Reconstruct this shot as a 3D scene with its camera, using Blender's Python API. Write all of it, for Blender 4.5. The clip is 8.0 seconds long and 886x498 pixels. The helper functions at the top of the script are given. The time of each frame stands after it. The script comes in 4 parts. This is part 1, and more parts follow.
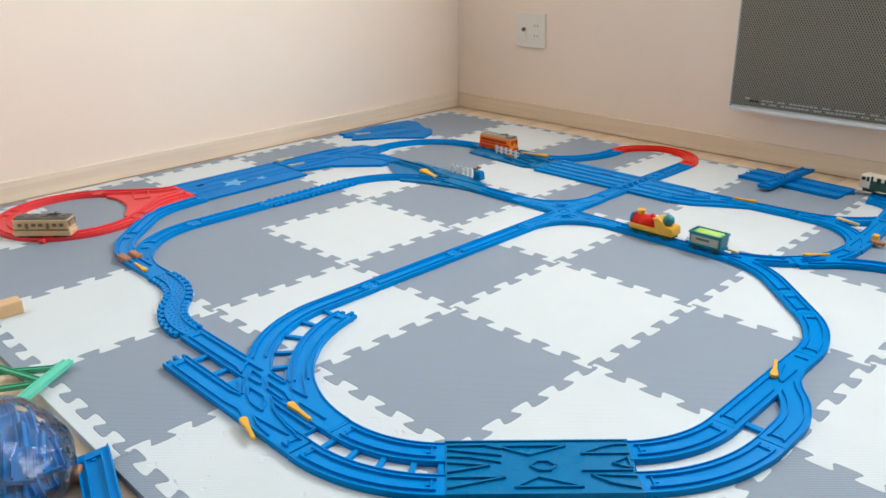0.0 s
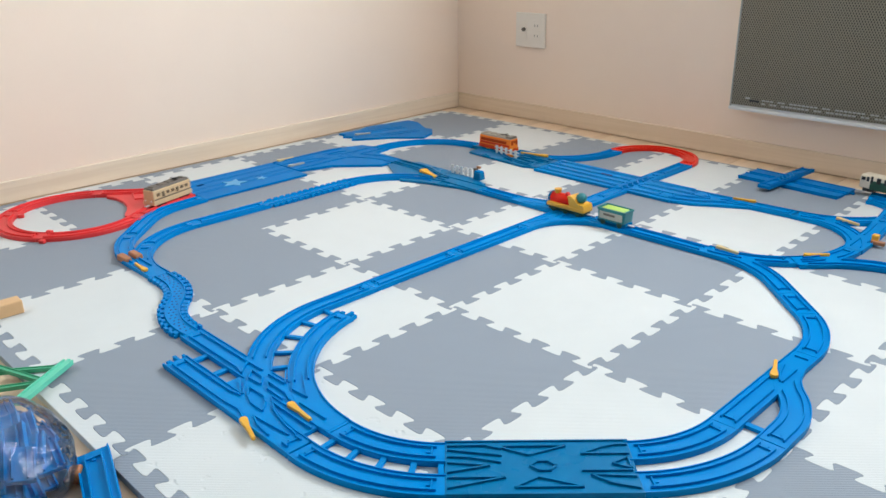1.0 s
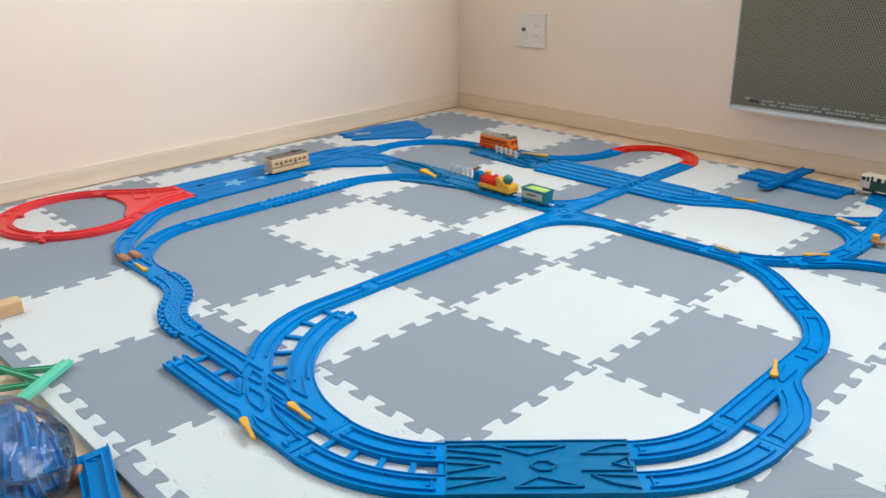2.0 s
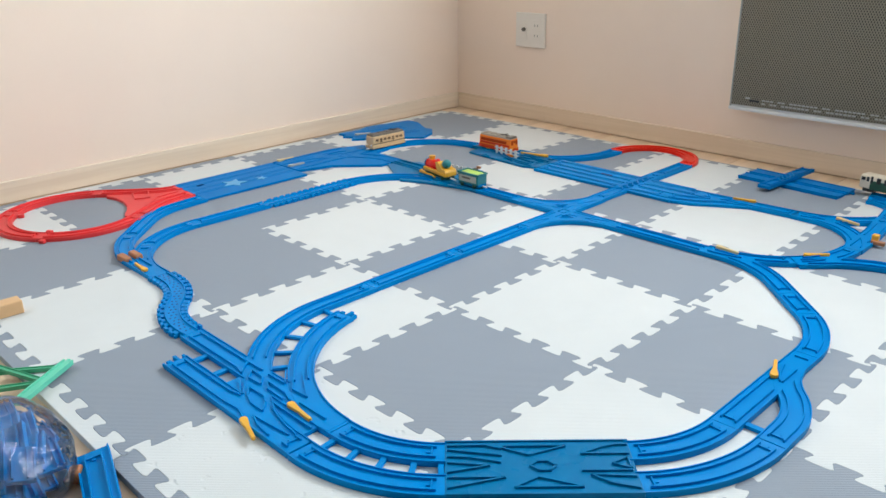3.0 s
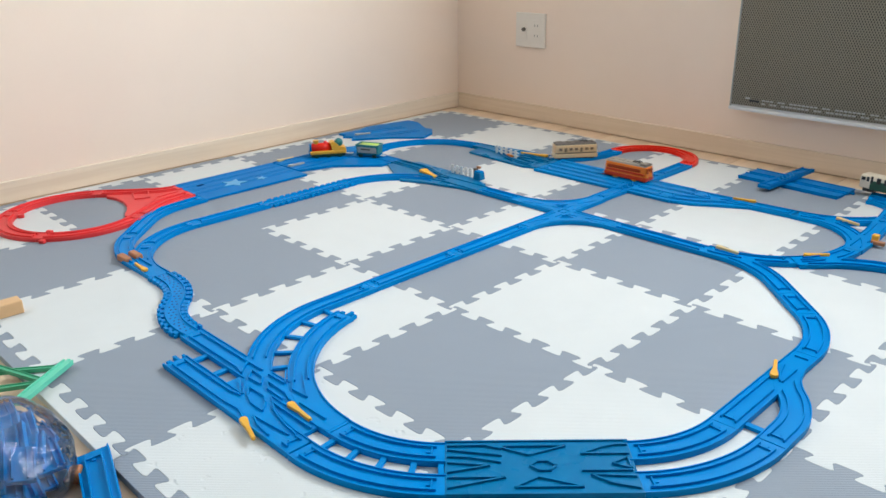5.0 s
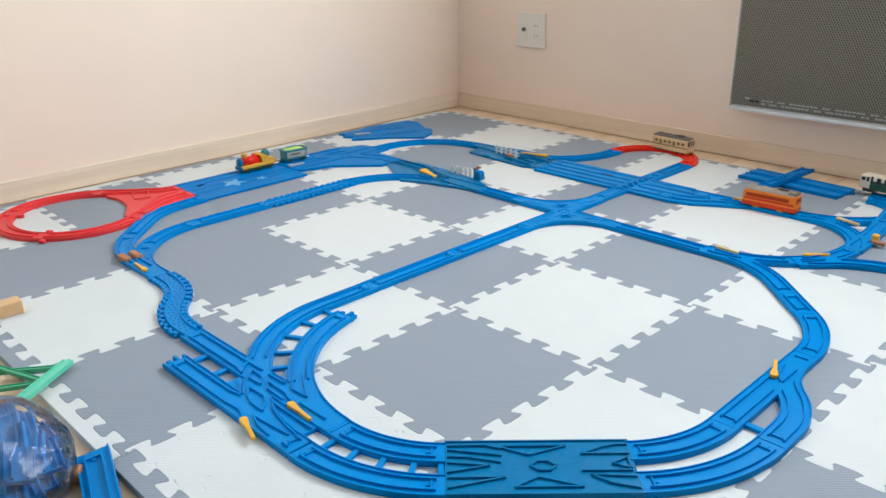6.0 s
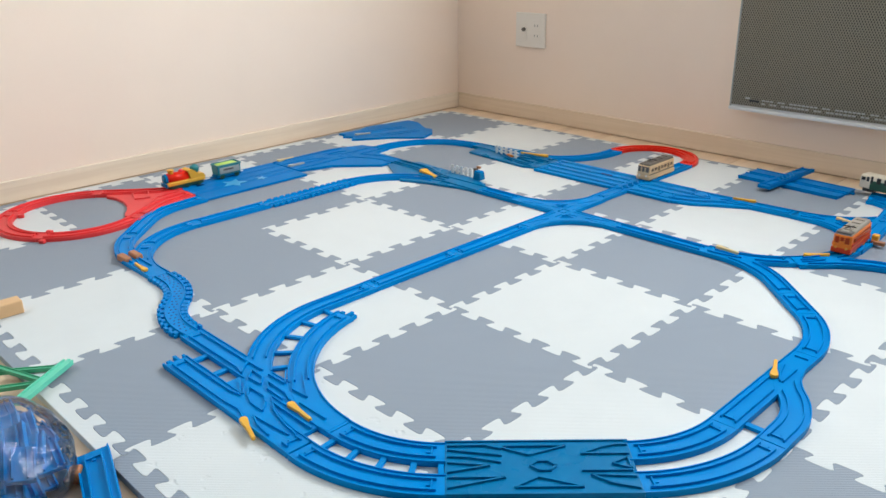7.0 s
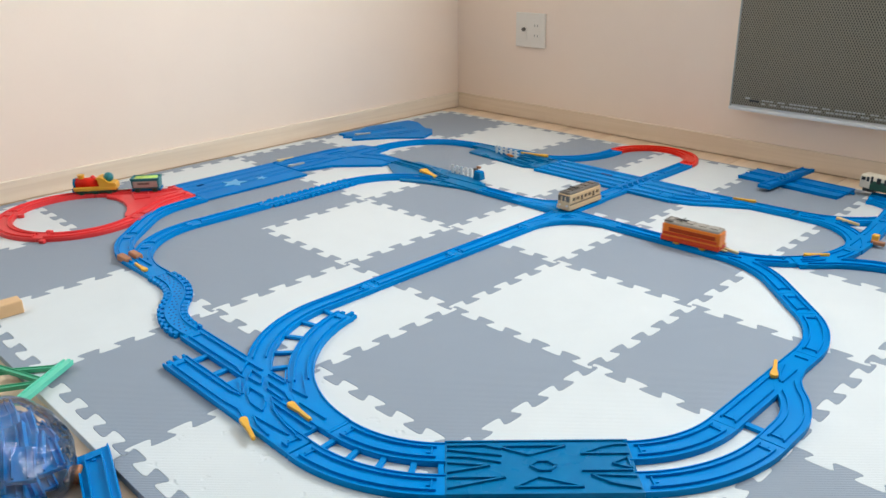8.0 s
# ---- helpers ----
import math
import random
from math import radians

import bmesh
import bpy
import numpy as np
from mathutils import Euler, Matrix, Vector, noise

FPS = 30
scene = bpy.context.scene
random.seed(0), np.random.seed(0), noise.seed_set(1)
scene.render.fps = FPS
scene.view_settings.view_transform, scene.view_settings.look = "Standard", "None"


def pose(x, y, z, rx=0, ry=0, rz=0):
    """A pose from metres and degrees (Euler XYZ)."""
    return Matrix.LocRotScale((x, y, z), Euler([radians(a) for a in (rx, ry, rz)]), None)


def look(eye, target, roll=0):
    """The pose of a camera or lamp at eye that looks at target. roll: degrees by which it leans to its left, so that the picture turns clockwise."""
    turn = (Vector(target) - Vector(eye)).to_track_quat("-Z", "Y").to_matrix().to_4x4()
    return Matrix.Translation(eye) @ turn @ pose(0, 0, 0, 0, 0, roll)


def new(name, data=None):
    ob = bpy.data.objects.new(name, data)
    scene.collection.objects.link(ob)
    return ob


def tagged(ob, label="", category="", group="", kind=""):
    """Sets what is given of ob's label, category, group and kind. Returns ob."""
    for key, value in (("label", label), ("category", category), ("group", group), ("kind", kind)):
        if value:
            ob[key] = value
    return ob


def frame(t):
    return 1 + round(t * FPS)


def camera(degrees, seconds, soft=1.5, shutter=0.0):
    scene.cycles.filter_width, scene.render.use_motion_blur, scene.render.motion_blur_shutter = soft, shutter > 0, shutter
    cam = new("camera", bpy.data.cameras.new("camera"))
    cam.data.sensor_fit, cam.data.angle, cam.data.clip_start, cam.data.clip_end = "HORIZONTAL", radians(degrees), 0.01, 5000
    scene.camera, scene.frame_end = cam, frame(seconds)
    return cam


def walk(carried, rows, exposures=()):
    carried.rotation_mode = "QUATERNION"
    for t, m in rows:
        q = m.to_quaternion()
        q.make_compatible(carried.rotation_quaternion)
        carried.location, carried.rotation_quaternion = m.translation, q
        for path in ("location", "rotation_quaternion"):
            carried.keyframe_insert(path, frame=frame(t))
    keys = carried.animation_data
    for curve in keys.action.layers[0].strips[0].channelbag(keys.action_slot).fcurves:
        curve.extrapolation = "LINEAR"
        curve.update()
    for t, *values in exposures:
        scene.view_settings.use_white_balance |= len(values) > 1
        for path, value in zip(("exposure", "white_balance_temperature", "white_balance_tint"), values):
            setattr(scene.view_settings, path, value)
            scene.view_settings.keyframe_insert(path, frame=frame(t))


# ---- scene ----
cam = camera(57.35, 8.0, shutter=0.4)
EYE = Vector((0.9202, -0.9286, 0.6206))
AIM = EYE + Vector((-0.6647, 0.6529, -0.3635))
walk(cam, [(0.0, look(EYE, AIM, -0.833)), (8.0, look(EYE, AIM, -0.833))], [(0.0, 0.0), (8.0, 0.0)])

# ---- light: daylight from the window above the heater, and an added side fill ----
world = bpy.data.worlds.new("daylight")
scene.world = world
world.use_nodes = True
wn = world.node_tree
sky = wn.nodes.new("ShaderNodeTexSky")
sky.sky_type, sky.sun_disc = "NISHITA", False
sky.sun_elevation, sky.sun_rotation = radians(48), radians(60)
wn.links.new(sky.outputs[0], wn.nodes["Background"].inputs[0])
wn.nodes["Background"].inputs[1].default_value = 0.12


def rect_lamp(name, m, w, h, power, colour):
    lamp = bpy.data.lights.new(name, "AREA")
    lamp.shape, lamp.size, lamp.size_y, lamp.energy, lamp.color = "RECTANGLE", w, h, power, colour
    ob = new(name, lamp)
    ob.matrix_world = m
    return ob


# the window above the heater: distances from the corner along the far wall, and heights
WIN = (0.94, 2.80, 1.04, 2.20)
_at = Vector((-1.287 + (WIN[0] + WIN[1]) / 2, 1.336 + 0.28, (WIN[2] + WIN[3]) / 2))
rect_lamp("window_daylight", look(_at, _at + Vector((-0.55, -1.0, -0.05))), WIN[1] - WIN[0] - 0.04, WIN[3] - WIN[2] - 0.04, 99, (0.795, 0.914, 1.0))
# smaller bluish fill, added unseen in the left wall beside the camera: span, heights
FILL_WEST = (-2.20, -1.00, 0.90, 2.10)
_at = Vector((-1.287 - 0.10, (FILL_WEST[0] + FILL_WEST[1]) / 2, (FILL_WEST[2] + FILL_WEST[3]) / 2))
rect_lamp("west_fill_lamp", look(_at, _at + Vector((1.0, 0.25, -0.3))), FILL_WEST[1] - FILL_WEST[0] - 0.04, FILL_WEST[3] - FILL_WEST[2] - 0.04, 21, (0.56, 0.82, 1.0))


# ---- materials ----
def mat(name, base, rough=0.5, metal=0.0, vary=0.06, scale=30.0, bump=0.0, bump_scale=400.0, coat=0.0, spec=0.5, transmission=0.0):
    """Principled surface with two scales of colour and gloss variation and a fine relief."""
    m = bpy.data.materials.new(name)
    m.use_nodes = True
    nt = m.node_tree
    b = nt.nodes["Principled BSDF"]
    b.inputs["Metallic"].default_value = metal
    b.inputs["Specular IOR Level"].default_value = spec
    b.inputs["Coat Weight"].default_value = coat
    b.inputs["Transmission Weight"].default_value = transmission
    co = nt.nodes.new("ShaderNodeTexCoord")
    n1 = nt.nodes.new("ShaderNodeTexNoise")
    n1.inputs["Scale"].default_value, n1.inputs["Detail"].default_value = scale, 6
    n2 = nt.nodes.new("ShaderNodeTexNoise")
    n2.inputs["Scale"].default_value = scale * 0.12
    add = nt.nodes.new("ShaderNodeMath")
    add.operation = "ADD"
    ramp = nt.nodes.new("ShaderNodeMapRange")
    ramp.inputs[1].default_value, ramp.inputs[2].default_value = 0.6, 1.4
    mix = nt.nodes.new("ShaderNodeMix")
    mix.data_type = "RGBA"
    mix.inputs[6].default_value = (*[c * (1 - vary) for c in base], 1)
    mix.inputs[7].default_value = (*[min(1, c * (1 + vary)) for c in base], 1)
    nt.links.new(co.outputs["Object"], n1.inputs[0])
    nt.links.new(co.outputs["Object"], n2.inputs[0])
    nt.links.new(n1.outputs[0], add.inputs[0])
    nt.links.new(n2.outputs[0], add.inputs[1])
    nt.links.new(add.outputs[0], ramp.inputs[0])
    nt.links.new(ramp.outputs[0], mix.inputs[0])
    nt.links.new(mix.outputs[2], b.inputs["Base Color"])
    rr = nt.nodes.new("ShaderNodeMapRange")
    rr.inputs[3].default_value, rr.inputs[4].default_value = rough * 0.85, min(1, rough * 1.15)
    nt.links.new(n1.outputs[0], rr.inputs[0])
    nt.links.new(rr.outputs[0], b.inputs["Roughness"])
    if bump:
        n3 = nt.nodes.new("ShaderNodeTexNoise")
        n3.inputs["Scale"].default_value = bump_scale
        bp = nt.nodes.new("ShaderNodeBump")
        bp.inputs["Strength"].default_value, bp.inputs["Distance"].default_value = bump, 0.001
        nt.links.new(co.outputs["Object"], n3.inputs[0])
        nt.links.new(n3.outputs[0], bp.inputs["Height"])
        nt.links.new(bp.outputs[0], b.inputs["Normal"])
    return m


def foam(name, base, dents=0.0):
    """EVA foam with fine pressed ribs, scuffs and a slight difference from tile to tile."""
    m = mat(name, base, 0.62, vary=0.035, scale=14)
    nt = m.node_tree
    b = nt.nodes["Principled BSDF"]
    b.inputs["Specular IOR Level"].default_value = 0.35
    co = nt.nodes.new("ShaderNodeTexCoord")
    mp = nt.nodes.new("ShaderNodeMapping")
    mp.inputs["Rotation"].default_value = (0, 0, radians(45))
    wv = nt.nodes.new("ShaderNodeTexWave")
    wv.inputs["Scale"].default_value, wv.inputs["Distortion"].default_value = 95, 0.6
    nz = nt.nodes.new("ShaderNodeTexNoise")
    nz.inputs["Scale"].default_value = 900
    add = nt.nodes.new("ShaderNodeMath")
    add.operation = "ADD"
    bp = nt.nodes.new("ShaderNodeBump")
    bp.inputs["Strength"].default_value, bp.inputs["Distance"].default_value = 0.5 if base[0] < 0.5 else 0.3, 0.0008
    nt.links.new(co.outputs["Object"], mp.inputs[0])
    nt.links.new(mp.outputs[0], wv.inputs[0])
    nt.links.new(co.outputs["Object"], nz.inputs[0])
    nt.links.new(wv.outputs[0], add.inputs[0])
    nt.links.new(nz.outputs[0], add.inputs[1])
    # sparse soft dents where the foam has been pressed
    dn = nt.nodes.new("ShaderNodeTexNoise")
    dn.inputs["Scale"].default_value, dn.inputs["Detail"].default_value = 38, 2
    dr = nt.nodes.new("ShaderNodeMapRange")
    dr.inputs[1].default_value, dr.inputs[2].default_value = 0.64, 0.76
    dr.inputs[3].default_value, dr.inputs[4].default_value = 0.0, -dents
    sm = nt.nodes.new("ShaderNodeMath")
    sm.operation = "ADD"
    nt.links.new(co.outputs["Object"], dn.inputs[0])
    nt.links.new(dn.outputs[0], dr.inputs[0])
    nt.links.new(add.outputs[0], sm.inputs[0])
    nt.links.new(dr.outputs[0], sm.inputs[1])
    nt.links.new(sm.outputs[0], bp.inputs["Height"])
    nt.links.new(bp.outputs[0], b.inputs["Normal"])
    return m


def wood(name, light, dark, along, rough=0.45):
    """Pale wood grain; along: stretch of the grain per axis."""
    m = mat(name, light, rough)
    nt = m.node_tree
    b = nt.nodes["Principled BSDF"]
    co = nt.nodes.new("ShaderNodeTexCoord")
    mp = nt.nodes.new("ShaderNodeMapping")
    mp.inputs["Scale"].default_value = along
    nz = nt.nodes.new("ShaderNodeTexNoise")
    nz.inputs["Scale"].default_value, nz.inputs["Detail"].default_value = 1.0, 8
    nz.inputs["Distortion"].default_value = 0.6
    rp = nt.nodes.new("ShaderNodeValToRGB")
    rp.color_ramp.elements[0].position, rp.color_ramp.elements[0].color = 0.36, (*dark, 1)
    rp.color_ramp.elements[1].position, rp.color_ramp.elements[1].color = 0.62, (*light, 1)
    bp = nt.nodes.new("ShaderNodeBump")
    bp.inputs["Strength"].default_value, bp.inputs["Distance"].default_value = 0.2, 0.0006
    nt.links.new(co.outputs["Object"], mp.inputs[0])
    nt.links.new(mp.outputs[0], nz.inputs[0])
    nt.links.new(nz.outputs[0], rp.inputs[0])
    nt.links.new(rp.outputs[0], b.inputs["Base Color"])
    nt.links.new(nz.outputs[0], bp.inputs["Height"])
    nt.links.new(bp.outputs[0], b.inputs["Normal"])
    return m


def perforated(name, face, hole, pitch):
    """Grey sheet with a hexagonal field of punched holes."""
    m = bpy.data.materials.new(name)
    m.use_nodes = True
    nt = m.node_tree
    b = nt.nodes["Principled BSDF"]
    co = nt.nodes.new("ShaderNodeTexCoord")
    sep = nt.nodes.new("ShaderNodeSeparateXYZ")
    nt.links.new(co.outputs["Object"], sep.inputs[0])

    def op(kind, a, c=None):
        n = nt.nodes.new("ShaderNodeMath")
        n.operation = kind
        for k, v in enumerate((a, c)):
            if v is None:
                continue
            if isinstance(v, float):
                n.inputs[k].default_value = v
            else:
                nt.links.new(v, n.inputs[k])
        return n.outputs[0]

    u = op("MULTIPLY", sep.outputs[0], 2 * math.pi / pitch)
    v = op("MULTIPLY", sep.outputs[2], 2 * math.pi / (pitch * 1.732))
    f = op("MULTIPLY", op("COSINE", u), op("COSINE", v))
    g = op("GREATER_THAN", f, 0.30)
    nz = nt.nodes.new("ShaderNodeTexNoise")
    nz.inputs["Scale"].default_value = 6
    nt.links.new(co.outputs["Object"], nz.inputs[0])
    mix = nt.nodes.new("ShaderNodeMix")
    mix.data_type = "RGBA"
    mix.inputs[6].default_value, mix.inputs[7].default_value = (*face, 1), (*hole, 1)
    nt.links.new(g, mix.inputs[0])
    nt.links.new(mix.outputs[2], b.inputs["Base Color"])
    b.inputs["Roughness"].default_value, b.inputs["Metallic"].default_value = 0.5, 0.25
    bp = nt.nodes.new("ShaderNodeBump")
    bp.invert = True
    bp.inputs["Strength"].default_value, bp.inputs["Distance"].default_value = 0.6, 0.001
    nt.links.new(g, bp.inputs["Height"])
    nt.links.new(bp.outputs[0], b.inputs["Normal"])
    return m


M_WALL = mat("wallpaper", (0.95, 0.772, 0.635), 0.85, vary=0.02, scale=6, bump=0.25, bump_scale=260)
# for the unseen east and south walls: darkened to weaken the room's bounce light
M_WALL_DIM = mat("dim_back_wallpaper", (0.38, 0.32, 0.26), 0.85, vary=0.03, scale=6, bump=0.25, bump_scale=260)
M_CEIL = mat("ceiling_paper", (0.76, 0.74, 0.70), 0.9, vary=0.02, scale=5)
M_BASE_L = wood("baseboard_wood", (0.87, 0.73, 0.58), (0.80, 0.655, 0.51), (30, 2.0, 60))
M_BASE_R = wood("baseboard_wood_long", (0.86, 0.69, 0.53), (0.79, 0.62, 0.46), (2.0, 30, 60))
M_FLOOR = wood("floorboard_wood", (0.80, 0.60, 0.42), (0.68, 0.49, 0.33), (26, 2.5, 20), 0.35)
M_WHITE = foam("white_foam", (0.645, 0.660, 0.652), dents=0.4)
M_WHITE_WORN = foam("dented_white_foam", (0.645, 0.660, 0.652), dents=9.0)
M_GREY = foam("grey_foam", (0.268, 0.303, 0.352))
M_BLUE = mat("blue_plastic", (0.0001, 0.224, 0.585), 0.24, vary=0.05, scale=9, bump=0.05, bump_scale=300, spec=0.05)
M_TEALBLUE = mat("deep_blue_plastic", (0.0002, 0.165, 0.375), 0.28, vary=0.06, scale=12, bump=0.05, spec=0.13)
# shade inside dimples and slots, put into a navy colour on shallow solids
M_RECESS = mat("recess_shade_navy", (0.0005, 0.028, 0.13), 0.6, spec=0.05)
M_PALEBLUE = mat("pale_blue_print", (0.05, 0.36, 0.66), 0.3, vary=0.15, scale=40)
M_SCARLET = mat("scarlet_plastic", (0.80, 0.022, 0.008), 0.3, vary=0.05, scale=12, spec=0.2)
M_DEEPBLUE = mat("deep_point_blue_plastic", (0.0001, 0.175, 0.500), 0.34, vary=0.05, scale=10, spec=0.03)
M_RED = mat("red_plastic", (0.80, 0.055, 0.058), 0.34, vary=0.05, scale=12, spec=0.2)
M_YELLOW = mat("yellow_plastic", (0.80, 0.40, 0.03), 0.38, vary=0.05)
M_PALE = mat("pale_lever_plastic", (0.70, 0.53, 0.25), 0.4)
M_CREAM = mat("cream_plastic", (0.74, 0.50, 0.27), 0.36, vary=0.05)
M_ROOFGREY = mat("dark_grey_plastic", (0.135, 0.112, 0.092), 0.5, vary=0.12)
M_ROOFLIGHT = mat("weathered_grey_plastic", (0.34, 0.30, 0.25), 0.5, vary=0.15)
M_BLACK = mat("black_plastic", (0.018, 0.018, 0.02), 0.4)
M_BROWNGLASS = mat("dark_window_print", (0.19, 0.115, 0.06), 0.3)
M_DARKRED = mat("dark_red_window_print", (0.44, 0.052, 0.010), 0.35, spec=0.15)
M_ORANGE = mat("orange_plastic", (0.88, 0.22, 0.022), 0.34, vary=0.06, spec=0.25)
M_VERMILION = mat("vermilion_plastic", (0.68, 0.055, 0.010), 0.34, vary=0.06, spec=0.25)
M_TEAL = mat("teal_plastic", (0.012, 0.20, 0.22), 0.36)
M_GREENDARK = mat("dark_green_plastic", (0.015, 0.075, 0.045), 0.45)
M_LIME = mat("lime_cargo", (0.52, 0.74, 0.16), 0.5)
M_SILVER = mat("silver_print", (0.42, 0.42, 0.36), 0.35, metal=0.2, vary=0.2, scale=90)
M_WHITEPL = mat("white_plastic", (0.76, 0.76, 0.74), 0.35)
M_IVORY = mat("ivory_plastic", (0.86, 0.79, 0.70), 0.35, vary=0.02)
M_CAR = mat("cream_white_plastic", (0.78, 0.68, 0.54), 0.4, vary=0.03)
M_BROWN = mat("brown_plastic", (0.42, 0.17, 0.075), 0.45)
M_GREEN = mat("green_plastic", (0.06, 0.40, 0.22), 0.38)
M_MINT = mat("pale_green_plastic", (0.12, 0.58, 0.40), 0.36)
M_BLOCK = mat("beech_block", (0.70, 0.43, 0.22), 0.55, vary=0.08)
M_ACRYL = mat("heater_frame_white", (0.74, 0.73, 0.72), 0.35)
M_PERF = perforated("perforated_grey_sheet", (0.250, 0.222, 0.168), (0.034, 0.030, 0.022), 0.0070)
M_GREYPRINT = mat("grey_print", (0.42, 0.42, 0.40), 0.5)


def film_material():
    m = bpy.data.materials.new("clear_bag_film")
    m.use_nodes = True
    nt = m.node_tree
    nt.nodes.remove(nt.nodes["Principled BSDF"])
    gl = nt.nodes.new("ShaderNodeBsdfGlossy")
    gl.inputs["Roughness"].default_value = 0.04
    tr = nt.nodes.new("ShaderNodeBsdfTransparent")
    tr.inputs[0].default_value = (0.97, 0.98, 0.99, 1)
    mx = nt.nodes.new("ShaderNodeMixShader")
    fr = nt.nodes.new("ShaderNodeFresnel")
    fr.inputs["IOR"].default_value = 1.36
    co = nt.nodes.new("ShaderNodeTexCoord")
    nz = nt.nodes.new("ShaderNodeTexNoise")
    nz.inputs["Scale"].default_value, nz.inputs["Detail"].default_value = 22, 2
    nz.inputs["Distortion"].default_value = 1.5
    bp = nt.nodes.new("ShaderNodeBump")
    bp.inputs["Strength"].default_value, bp.inputs["Distance"].default_value = 0.7, 0.008
    nt.links.new(co.outputs["Object"], nz.inputs[0])
    nt.links.new(nz.outputs[0], bp.inputs["Height"])
    nt.links.new(bp.outputs[0], gl.inputs["Normal"])
    nt.links.new(bp.outputs[0], fr.inputs["Normal"])
    nt.links.new(fr.outputs[0], mx.inputs[0])
    nt.links.new(tr.outputs[0], mx.inputs[1])
    nt.links.new(gl.outputs[0], mx.inputs[2])
    hz = nt.nodes.new("ShaderNodeBsdfDiffuse")
    hz.inputs[0].default_value = (0.85, 0.88, 0.90, 1)
    wrinkle = nt.nodes.new("ShaderNodeMapRange")
    wrinkle.inputs[1].default_value, wrinkle.inputs[2].default_value = 0.45, 0.75
    wrinkle.inputs[3].default_value, wrinkle.inputs[4].default_value = 0.02, 0.12
    nt.links.new(nz.outputs[0], wrinkle.inputs[0])
    mh = nt.nodes.new("ShaderNodeMixShader")
    nt.links.new(wrinkle.outputs[0], mh.inputs[0])
    nt.links.new(mx.outputs[0], mh.inputs[1])
    nt.links.new(hz.outputs[0], mh.inputs[2])
    nt.links.new(mh.outputs[0], nt.nodes["Material Output"].inputs[0])
    return m


M_FILM = film_material()


# ---- mesh helpers ----
def link(name, bm, material, parent=None, label="", smooth=False):
    me = bpy.data.meshes.new(name)
    bmesh.ops.recalc_face_normals(bm, faces=bm.faces)
    bm.to_mesh(me)
    bm.free()
    me.materials.append(material)
    if smooth:
        for f in me.polygons:
            f.use_smooth = True
    ob = new(name, me)
    if parent:
        ob.parent = parent
    if label:
        ob["label"] = label
    return ob


def part(name, bm, material, parent, label="", smooth=False):
    return link(name, bm, material, parent, label, smooth)


def thing(name, label, category, group="", kind="", m=None):
    ob = new(name)
    ob.empty_display_size = 0.02
    if m:
        ob.matrix_world = m
    return tagged(ob, label, category, group, kind)


def box(bm, cx, cy, cz, sx, sy, sz, bevel=0.0, m=None, taper=1.0):
    """Box with its centre and sizes; taper narrows the top."""
    vs = []
    for dz in (-1, 1):
        t = taper if dz > 0 else 1.0
        for dx, dy in ((-1, -1), (1, -1), (1, 1), (-1, 1)):
            v = Vector((cx + dx * sx / 2 * t, cy + dy * sy / 2 * t, cz + dz * sz / 2))
            vs.append(bm.verts.new(m @ v if m else v))
    fs = [(0, 3, 2, 1), (4, 5, 6, 7), (0, 1, 5, 4), (1, 2, 6, 5), (2, 3, 7, 6), (3, 0, 4, 7)]
    faces = [bm.faces.new([vs[k] for k in f]) for f in fs]
    if bevel:
        edges = list({e for f in faces for e in f.edges})
        bmesh.ops.bevel(bm, geom=edges, offset=bevel, segments=2, affect="EDGES", profile=0.5)
    return bm


def solid(cx, cy, cz, sx, sy, sz, bevel=0.0, m=None, taper=1.0):
    return box(bmesh.new(), cx, cy, cz, sx, sy, sz, bevel, m, taper)


def prism(outline, z0, z1, chamfer=0.0, m=None):
    """Upright prism over a plan outline, with a small chamfer at the top."""
    bm = bmesh.new()
    if sum(x0 * y1 - x1 * y0 for (x0, y0), (x1, y1) in zip(outline, outline[1:] + outline[:1])) < 0:
        outline = list(reversed(outline))
    n = len(outline)
    rings = [[(x, y, z0) for x, y in outline], [(x, y, z1 - chamfer) for x, y in outline]]
    if chamfer:
        inner = []
        for k in range(n):
            a, b, c = Vector(outline[k - 1]), Vector(outline[k]), Vector(outline[(k + 1) % n])
            d1, d2 = (b - a).normalized(), (c - b).normalized()
            nn = Vector((-(d1.y + d2.y), d1.x + d2.x))
            nn = nn.normalized() if nn.length > 1e-6 else Vector((-d1.y, d1.x))
            inner.append((b.x + nn.x * chamfer, b.y + nn.y * chamfer, z1))
        rings.append(inner)
    vr = [[bm.verts.new(m @ Vector(v) if m else v) for v in r] for r in rings]
    for lo, hi in zip(vr, vr[1:]):
        for k in range(n):
            bm.faces.new((lo[k], lo[(k + 1) % n], hi[(k + 1) % n], hi[k]))
    bm.faces.new(vr[-1])
    bm.faces.new(list(reversed(vr[0])))
    return bm


def strip(bm, pts, off, w, z0, z1):
    """Ridge of width w along a path at a sideways offset, with a slightly narrower top."""
    prev = None
    for x, y, h in pts:
        nx, ny = -math.sin(h), math.cos(h)
        ring = [bm.verts.new((x + nx * (off + d), y + ny * (off + d), z)) for d, z in
                ((-w / 2, z0), (-w / 2 * 0.72, z1), (w / 2 * 0.72, z1), (w / 2, z0))]
        if prev:
            for a, b in ((0, 1), (1, 2), (2, 3)):
                bm.faces.new((prev[a], prev[b], ring[b], ring[a]))
        else:
            bm.faces.new(ring)
        prev = ring
    if prev:
        bm.faces.new(list(reversed(prev)))


